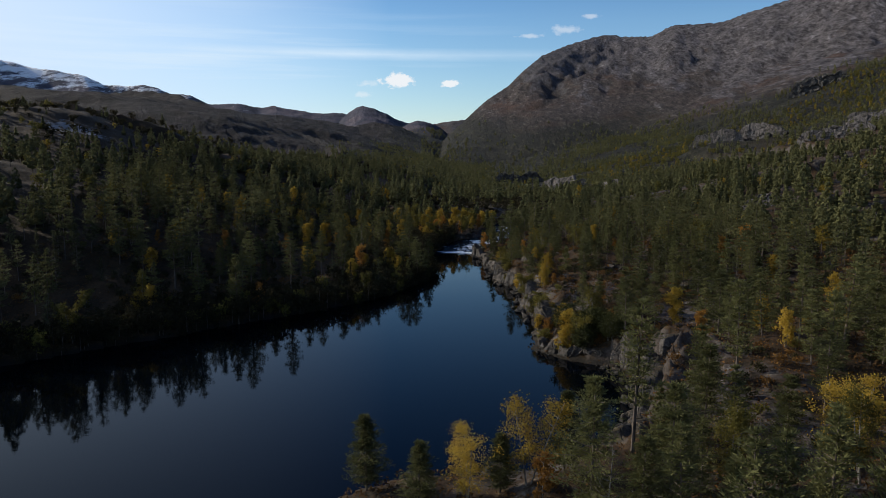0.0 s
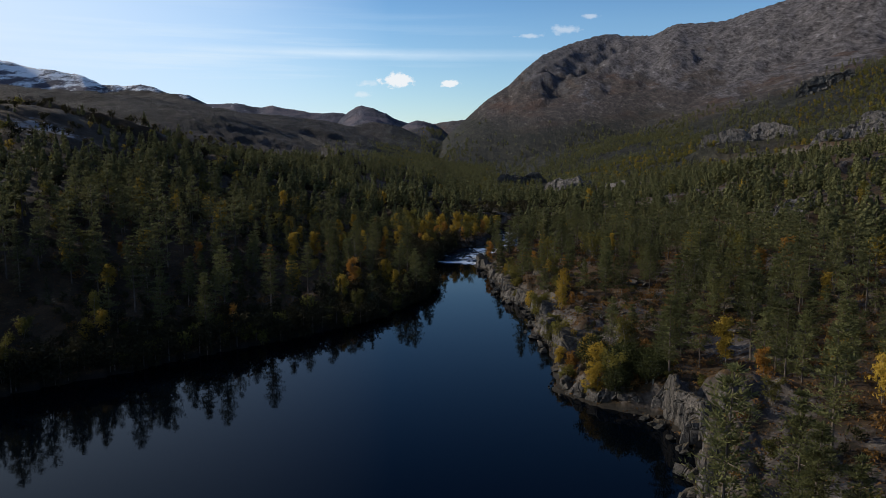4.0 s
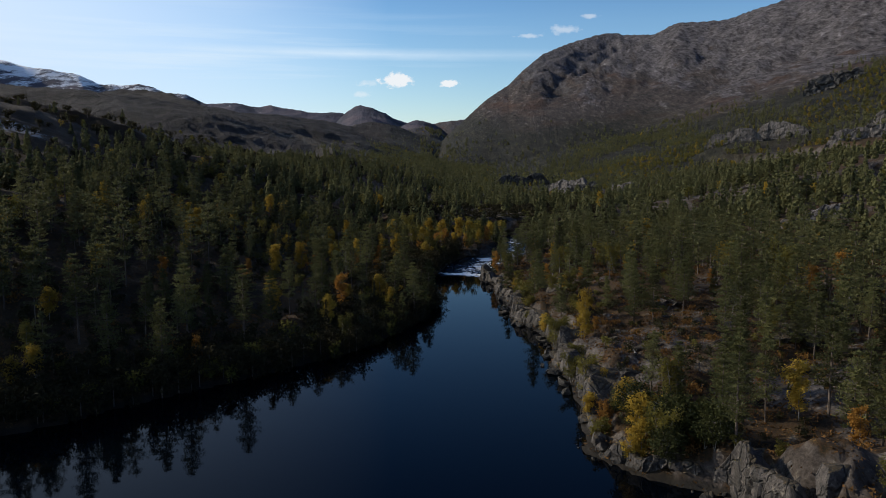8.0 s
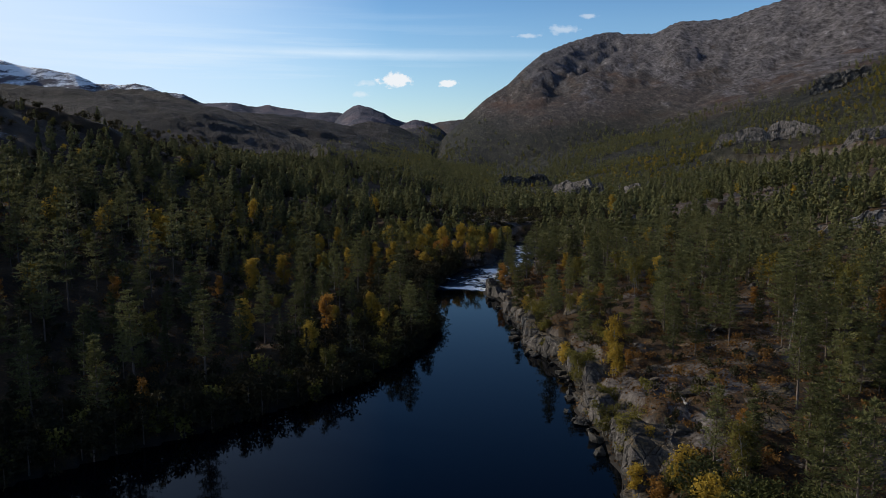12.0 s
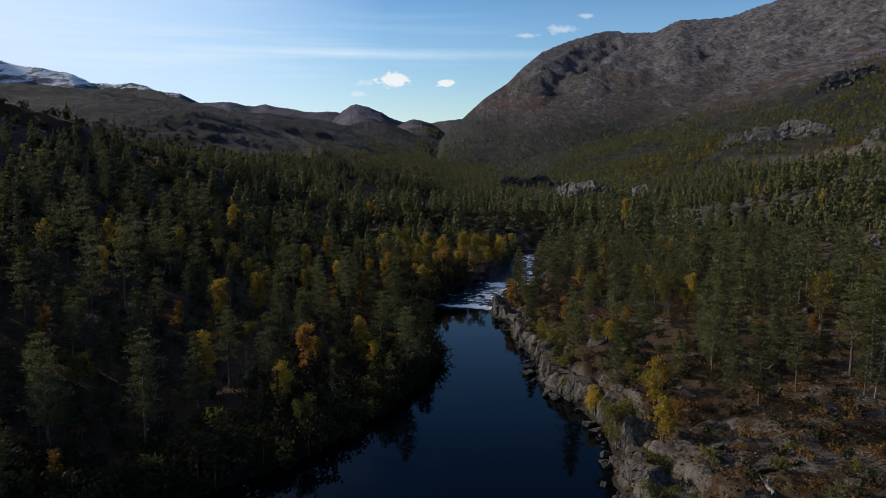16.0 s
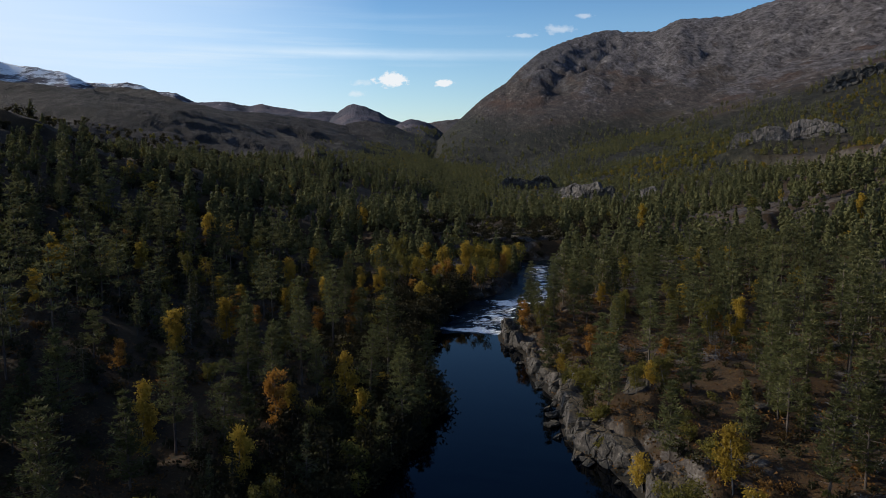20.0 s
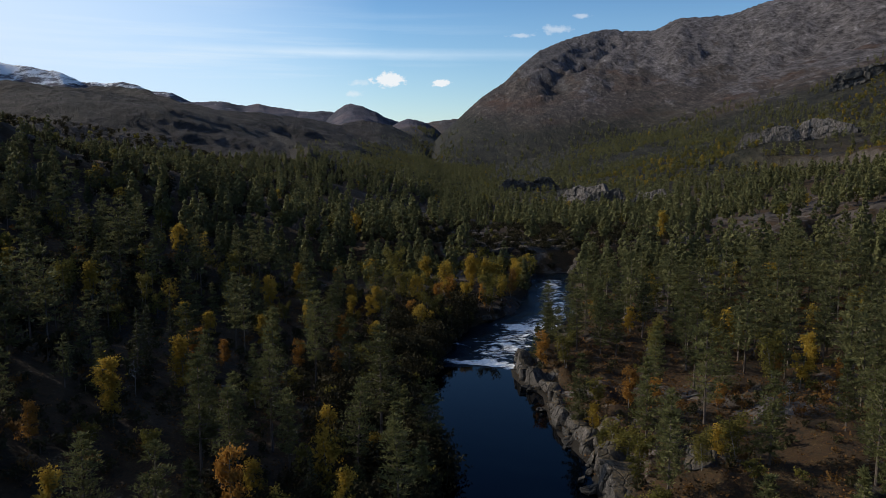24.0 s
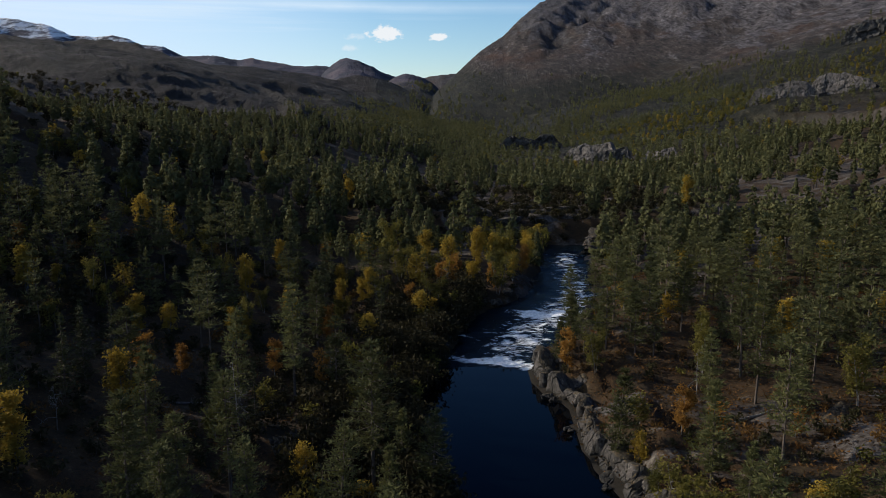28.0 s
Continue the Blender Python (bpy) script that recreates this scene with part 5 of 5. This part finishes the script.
def rock_face(line, tall, lean, back, cell, depth, seed, mat, label, foot=None, fine=0.3, rubble=5, setback=-0.7, relief=1.0):
    """A jointed granite wall along a line on the ground; the rock lies to the right-hand side of the line's travel."""
    line = np.array(line, float)
    seg = np.hypot(*np.diff(line, axis=0).T)
    along = np.concatenate([[0], np.cumsum(seg)])
    n, m = max(8, int(along[-1] / fine)), max(10, int((tall * 1.15 + back) / fine))
    s = np.linspace(0, along[-1], n)
    cx, cy = np.interp(s, along, line[:, 0]), np.interp(s, along, line[:, 1])
    tx, ty = np.gradient(cx), np.gradient(cy)
    k = np.hypot(tx, ty)
    inx, iny = ty / k, -tx / k
    kern = np.ones(9) / 9
    inx, iny = np.convolve(np.pad(inx, 4, "edge"), kern, "valid"), np.convolve(np.pad(iny, 4, "edge"), kern, "valid")
    ends = np.minimum(s, along[-1] - s) / along[-1]
    h = tall * (0.35 + 0.65 * smooth(0, 0.16, ends)) * (0.85 + 0.5 * fbm(cx, cy, 4.5 * tall / 4, 3, seed))
    v = np.linspace(0, 1, m)
    cut = tall * 1.15 / (tall * 1.15 + back)
    face, top = np.clip(v / cut, 0, 1), np.clip((v - cut) / (1 - cut), 0, 1)
    r = setback + 0.45 * lean * h[:, None] * face[None] + back * top[None]
    X, Y = cx[:, None] + inx[:, None] * r, cy[:, None] + iny[:, None] * r
    f0 = height(cx, cy) if foot is None else np.full(n, float(foot))
    land = height(X, Y)
    Z = f0[:, None] - 0.7 + (h[:, None] + 0.7) * face[None]
    Z = np.where(top[None] > 0, Z + (land - 0.5 - Z) * smooth(0.15, 1, top)[None], Z)
    p = np.stack([X.ravel(), Y.ravel(), Z.ravel()], 1)
    wob = np.stack([fbm(p[:, 0] + p[:, 2], p[:, 1], 2.5, 3, seed + i) for i in (5, 6, 7)], 1) * 0.5
    ra, rb, crack = joints(p + wob, np.array(cell), seed)
    sa, sb, crack2 = joints(p * 1.0 + wob, np.array(cell) * 0.42, seed + 40)
    push = 0.8 * depth * (ra - 0.45) + 0.22 * depth * (sa - 0.5) - 0.35 * depth * (1 - smooth(0, 0.08, crack)) - 0.10 * depth * (1 - smooth(0, 0.08, crack2)) + 0.22 * depth * fbm(p[:, 0] + 0.7 * p[:, 2], p[:, 1] + 0.6 * p[:, 2], 1.6, 4, seed + 9, 0.6)
    low = np.tile(1 - smooth(0.5, 1, top), n)
    push = push * low * relief
    p[:, 0] -= np.repeat(inx, m) * push
    p[:, 1] -= np.repeat(iny, m) * push
    p[:, 2] += 0.42 * depth * (rb - 0.5) * low + 0.12 * depth * (sb - 0.5) * low
    q0 = (np.arange(n - 1)[:, None] * m + np.arange(m - 1)[None]).ravel()
    quads = np.stack([q0, q0 + 1, q0 + m + 1, q0 + m], 1)[:, ::-1]
    tri = np.concatenate([quads[:, [0, 1, 2]], quads[:, [0, 2, 3]]])
    root = new("rock_outcrop")
    g = (float(cx[n // 2]), float(cy[n // 2]), float(f0[n // 2]))
    root.location = g
    ob = new("rock_face", mesh_from("rock_face", p - g, tri, [mat], smooth_faces=True))
    ob.data.set_sharp_from_angle(angle=radians(38))
    ob.parent = root
    rr = random.Random(seed)
    for i in range(rubble):
        j = rr.randrange(n)
        w = tall * rr.uniform(0.06, 0.2)
        b = new("block", (BLOCKS if mat == M_ROCK else FAR_BLOCKS[mat.name])[rr.randrange(3)])
        b.parent = root
        b.matrix_basis = Matrix.LocRotScale((float(cx[j] - inx[j] * rr.uniform(0, 0.25) * tall) - g[0], float(cy[j] - iny[j] * rr.uniform(0, 0.25) * tall) - g[1], float(f0[j]) - g[2] + w * 0.3), Euler((rr.gauss(0, 0.3), rr.gauss(0, 0.3), rr.uniform(0, 6.28))), (w * rr.uniform(0.8, 1.6), w, w * rr.uniform(0.5, 0.9)))
    return tagged(root, label, "rock outcrop", "granite outcrops")


FAR_BLOCKS = {}
for mat in (M_ROCK_DARK, M_ROCK_PALE):
    FAR_BLOCKS[mat.name] = [me.copy() for me in BLOCKS[:3]]
    for me in FAR_BLOCKS[mat.name]:
        me.materials.clear()
        me.materials.append(mat)


def shore_line(y0, y1):
    ys = np.arange(y0, y1, 0.6)
    return np.stack([np.interp(ys, *RIGHT_SHORE.T) + fbm(ys * 0 + 3.0, ys, 9.0, 3, 5) * 2.2, ys], 1)


# rock faces along the right-hand shore, from the near cove to the lip of the rapids
for i, (y0, y1, tall, lean, back, label) in enumerate((
        (66, 79, 3.6, 0.5, 3.5, "broken granite shore above the cove"),
        (78, 92, 5.0, 0.3, 3.5, "cracked granite cliff above the cove"),
        (91, 101, 5.8, 0.2, 4, "tall grey granite cliff streaked with dark stains"),
        (100.5, 109, 2.2, 0.5, 3, "split granite blocks under birch shrubs"),
        (108, 122, 1.6, 0.9, 3, "low stony bank under birch shrubs"),
        (121.5, 137, 4.4, 0.35, 7, "pale weathered granite dome above the water"),
        (136, 148, 3.8, 0.5, 5, "dark broken granite blocks by the water"),
        (147, 161, 3.8, 0.4, 4.5, "split grey granite ledges by the water"),
        (160, 175, 3.6, 0.45, 4, "split grey granite ledges by the water"),
        (174, 188, 3.4, 0.45, 4, "mossy split granite ledges by the water"),
        (187, 202, 2.4, 0.8, 3.5, "low granite ledge sloping into the lake"),
        (201, 212, 2.4, 0.6, 3, "low granite ledge beside the lake"),
        (211, 226, 3.0, 0.2, 4, "sheer granite slab beside the rapids"))):
    rock_face(shore_line(y0, y1), tall, lean, back, (3.6, 4.0, 8.0), 1.0 if y0 < 112 or y0 > 205 else 1.2, 300 + 10 * i, M_ROCK, label, 0.0, 0.25, 9 if 130 < y0 < 175 or y0 < 80 else 3, 0.7)
rock_face(shore_line(231, 250), 1.6, 0.5, 3, (2.0, 2.2, 1.6), 1.3, 460, M_ROCK, "wet granite blocks beside the rapids", 1.0, 0.3, 6, 0.2)
rock_face(shore_line(284, 309), 4.0, 0.35, 5, (2.8, 3.0, 2.4), 1.7, 470, M_ROCK, "grey granite crag above the river bend", 2.3, 0.35, 6, 0.0)
# walls and crags up the hillside and down the valley
for i, (x0, y0, x1, y1, tall, back, cell, mat, label) in enumerate((
        (97, 232, 112, 221, 3.6, 5, 2.2, M_ROCK_PALE, "pale ice-smoothed granite wall on the wooded hillside"),
        (234, 462, 268, 432, 9.0, 8, 5.0, M_ROCK_PALE, "pale granite wall on the wooded hillside"),
        (238, 655, 276, 628, 12.0, 9, 6.0, M_ROCK_PALE, "long pale granite wall on the wooded hillside"),
        (274, 642, 304, 612, 14.0, 10, 6.5, M_ROCK_PALE, "stepped pale granite wall on the wooded hillside"),
        (92, 572, 115, 546, 11.0, 7, 5.0, M_ROCK_PALE, "pale granite crag split by cracks in the valley woods"),
        (101, 541, 120, 529, 6.5, 5, 3.5, M_ROCK_DARK, "dark granite ledges below a crag"),
        (66, 684, 112, 678, 10.0, 8, 5.0, M_ROCK_DARK, "jagged dark granite crag in the valley woods"),
        (126, 528, 140, 512, 6.0, 5, 3.5, M_ROCK_PALE, "small grey granite crag in the valley woods"),
        (326, 570, 352, 544, 10.0, 8, 6.0, M_ROCK_PALE, "pale granite wall among golden birches"),
        (455, 915, 508, 884, 22.0, 16, 10.0, M_ROCK_DARK, "weathered granite cliff high on the wooded spur"))):
    xs = np.linspace(x0, x1, 40)
    ys = np.linspace(y0, y1, 40) + 3.0 * fbm(xs, xs * 0, 12, 3, 210 + i)
    rock_face(np.stack([xs, ys], 1)[::-1], tall, 0.18, back, (cell, cell, cell * 0.8), cell * 0.42, 500 + 10 * i, mat, label, None, max(0.4, tall / 22), 4, -0.7, 0.55 if mat == M_ROCK_PALE else 1.0)
outcrop(52.5, 137, 5.5, 2.4, 2.8, 10, 3, 17, "rounded granite knoll in the pine heath")
outcrop(44, 168, 6.0, 1.6, 1.6, 5, 4, 18, "flat granite ledge in the pine heath")
outcrop(-11, 195, 2.6, 1.6, 4.2, 15, 2, 19, "tall pale boulder among pines on the bank")

rock(20.3, 119.0, (1.6, 1.5, 2.2), 0.2, 20, "large pale square granite boulder at the water's edge")
rock(19.0, 119.3, (1.3, 1.0, 0.6), 0.3, 60)
rock(20.3, 117.6, (1.5, 0.9, 0.6), 0.3, 30)
rock(29.0, 92.5, (2.2, 1.7, 1.7), 0.25, 40, "large angular granite boulder below the cliff")
rock(31.3, 90.0, (1.5, 1.4, 1.5), 0.25, 70)
rock(26.6, 97.5, (1.1, 0.9, 0.8), 0.25)
for i in range(34):
    r = random.Random(500 + i)
    y = r.uniform(68, 222)
    x = float(np.interp(y, *RIGHT_SHORE.T)) + abs(r.gauss(0, 1.8)) - 0.7
    k = 0.16 + r.random() ** 4 * 1.5
    rock(x, y, (k * r.uniform(0.8, 1.9), k * r.uniform(0.7, 1.3), k * r.uniform(0.4, 0.9)), 0.3)
for i in range(26):
    r = random.Random(900 + i)
    y = r.uniform(180, 262)
    x = float(np.interp(y, *LEFT_SHORE.T)) - abs(r.gauss(0, 0.8)) + 0.5
    k = 0.35 + r.random() ** 2 * 0.8
    rock(x, y, (k * r.uniform(0.9, 1.7), k * r.uniform(0.8, 1.3), k * r.uniform(0.5, 0.8)), 0.25, None, "dark wet boulder on the river bank", "boulders on the river bank")
for i in range(40):
    r = random.Random(1200 + i)
    x, y = r.uniform(24, 85), r.uniform(75, 230)
    k = 0.4 + r.random() ** 2 * 1.0
    rock(x, y, (k * r.uniform(0.9, 1.8), k * r.uniform(0.8, 1.5), k * r.uniform(0.4, 0.8)), 0.3, None, "lichen-spotted boulder on the pine heath", "boulders on the heath")

# broad granite pavements among the heather
for i, (x, y, l, w) in enumerate(((33, 138, 4.5, 2.6), (39, 133, 4.0, 2.4), (30, 147, 3.6, 2.4), (27, 127, 3.2, 2.2), (43, 146, 4.2, 2.0), (36, 126, 3.4, 1.8), (50, 151, 3.5, 2.2), (30, 160, 3.0, 2.0), (38, 172, 3.6, 1.8), (44, 120, 3.4, 2.0), (28, 178, 2.8, 1.8), (40, 196, 3.4, 1.8))):
    rock(x, y, (l, w, 0.75), 0.78, 8 + 17 * (i % 3), "broad flat granite slab in the heather", "granite pavements")

# dark stepped ledges on the bank above the river bend
for i, (x, y, l) in enumerate(((14, 301, 4.5), (22, 300, 5.0), (31, 301, 4.2), (38, 303, 4.6), (26, 309, 5.2), (17, 312, 4.4), (36, 313, 5.0), (29, 320, 4.8))):
    rock(x, y, (l, 1.6, 1.3), 0.42, 4 * math.sin(i * 2.1), "dark flat granite ledge above the river", "ledges above the river")

# ================= dead wood =================


def snag(seed, tall):
    """A bare dead tree: tapering stem and crooked limbs."""
    r = np.random.default_rng(seed)
    pieces, z = [], np.linspace(-0.3, tall, 7)
    bend = np.cumsum(r.normal(0, 0.012 * tall, (7, 2)), axis=0)
    at = [np.array([bend[i, 0], bend[i, 1], z[i]]) for i in range(7)]
    for i in range(6):
        pieces.append(stick(at[i], at[i + 1], 0.012 * tall * (1 - i / 7), 0.017 * tall * (1 - (i + 1) / 7), 5))
    for k in range(13):
        t = r.uniform(0.25, 0.97)
        i = min(5, int(t * 6))
        o = at[i] + (at[i + 1] - at[i]) * (t * 6 - i)
        a, le = r.uniform(0, 6.28), (1.2 - t) * tall * r.uniform(0.12, 0.55)
        tip = o + (math.cos(a) * le, math.sin(a) * le, le * r.uniform(-0.35, 0.6))
        bow = o + (tip - o) * 0.5 + r.normal(0, 0.12 * le, 3)
        pieces += [stick(o, bow, 0.035, 0.024), stick(bow, tip, 0.024, 0.009)]
        for _ in range(4):
            b = o + (tip - o) * r.uniform(0.4, 0.9)
            pieces.append(stick(b, b + r.normal(0, 0.25 * le, 3), 0.016, 0.006))
    v, f = merge(pieces)
    return mesh_from("dead_tree", v, f, [M_DEAD])


SNAGS = [snag(s, h) for s, h in ((1, 6.5), (2, 5.0), (3, 7.5), (4, 4.0))]
for i, (x, y) in enumerate(((12.4, 47.2), (28, 118), (49.5, 151), (39, 187), (66, 148), (31, 208), (58, 205), (-29, 191), (-16, 198), (-9, 213), (-44, 176), (-20, 186), (36, 236), (50, 226))):
    ob = new("dead_tree", SNAGS[i % 4])
    ob.matrix_basis = Matrix.LocRotScale((x, y, ground_at(x, y) - 0.1), Euler((0.05 * math.sin(i), 0.06 * math.cos(i * 1.7), i * 1.3)), None)
    tagged(ob, "bare grey dead tree with crooked branches", "dead tree", "dead trees")


def log_mesh(seed):
    r = np.random.default_rng(seed)
    xs = np.linspace(-2.6, 2.6, 6)
    at = [np.array([x, 0.06 * r.normal(), 0.05 * r.normal()]) for x in xs]
    pieces = [stick(at[i], at[i + 1], 0.16 - 0.02 * i, 0.16 - 0.02 * (i + 1), 7) for i in range(5)]
    for k in range(5):
        o = at[int(r.integers(1, 5))]
        pieces.append(stick(o, o + (r.normal(0, 0.5), r.normal(0, 0.4), abs(r.normal(0, 0.5)) + 0.2), 0.03, 0.01))
    v, f = merge(pieces)
    return mesh_from("fallen_log", v, f, [M_DEAD])


LOGS = [log_mesh(21), log_mesh(22)]
for i, (x, y, turn) in enumerate(((46.5, 170, 120), (29, 121, 20), (25, 115, -40), (36, 238, -20), (38, 242, -25), (57, 176, 60), (34, 200, 15), (63, 192, 130), (28, 131, 75), (49, 204, -10), (-22, 205, 30), (-35, 197, 110), (41, 156, 50))):
    ob = new("fallen_log", LOGS[i % 2])
    gx, gy = math.cos(radians(turn)), math.sin(radians(turn))
    rise = math.atan2(ground_at(x + 2 * gx, y + 2 * gy) - ground_at(x - 2 * gx, y - 2 * gy), 4.0)
    ob.matrix_basis = Matrix.LocRotScale((x, y, ground_at(x, y) + 0.14), Euler((0, -rise, radians(turn))), None)
    tagged(ob, "pale weathered fallen pine log", "log", "fallen logs")

# ================= heather, grass and bilberry on the open ground =================
hx, hy = scatter(-70, 95, 40, 260, 0.72, rng)
gap, rr, ll = shore_gap(hx, hy)
ok = (gap < -0.6) & (rng.uniform(0, 1, len(hx)) < np.where(rr > 0, 0.75, 0.35) * (0.7 + 1.2 * fbm(hx, hy, 12, 3, 161)))
hx, hy = hx[ok], hy[ok]
tuft = []
for k in range(4):
    c = rng.normal(0, 0.3, (7, 3)) * (1, 1, 0.3) + (0, 0, 0.18)
    v, f = blades(c, 0.26, 0.34, rng)
    tuft.append((v, f, np.zeros(len(f), int)))
heather = wood("heather", "rust and ochre heather and bilberry on the forest floor", hx, hy, tuft, rng.uniform(0.6, 1.5, len(hx)), [M_HEATHER], rng.integers(0, 4, len(hx)), rng)
heather["category"] = "heather"

# dwarf birch, juniper and bilberry bushes between the pines
bx, by = scatter(16, 98, 60, 262, 2.6, rng)
gap, rr, ll = shore_gap(bx, by)
ok = (gap < -1.0) & (rng.uniform(0, 1, len(bx)) < 0.55 + 1.6 * fbm(bx, by, 16, 3, 201))
bx, by = bx[ok], by[ok]
BUSH = [template(low_trunk(broadleaf(rng, h, sp, 90, 0.55)), i) for h, sp, i in ((2.0, 1.5, 1), (1.6, 1.7, 2), (2.2, 1.4, 3), (1.4, 1.6, 1))]
M_DWARF = foliage("rusty_dwarf_birch", (0.075, 0.036, 0.012), (0.19, 0.105, 0.030), 0.3, False)
M_JUNIPER = foliage("dark_juniper", (0.016, 0.017, 0.008), (0.055, 0.050, 0.022), 0.2, False)
bushes = wood("heath_bushes", "low juniper and rusty dwarf birch bushes on the heath", bx, by, BUSH, rng.uniform(0.25, 0.6, len(bx)), [M_BARK, M_JUNIPER, M_DWARF, M_LIME_FAR], rng.choice(4, len(bx), p=(0.4, 0.28, 0.12, 0.2)), rng)
bushes["category"] = "bushes"
bx, by = scatter(-78, 6, 120, 262, 2.3, rng)
gap, rr, ll = shore_gap(bx, by)
ok = (ll > 1.5) & (rng.uniform(0, 1, len(bx)) < 0.6 + 1.2 * fbm(bx, by, 16, 3, 205)) & (np.abs(bx) < 0.75 * by)
bx, by = bx[ok], by[ok]
under = wood("undergrowth", "dark juniper, bilberry and young birch under the pines", bx, by, BUSH, rng.uniform(0.3, 0.75, len(bx)), [M_BARK, M_JUNIPER, M_DWARF, M_LIME_FAR], rng.choice(4, len(bx), p=(0.5, 0.1, 0.05, 0.35)), rng)
under["category"] = "bushes"
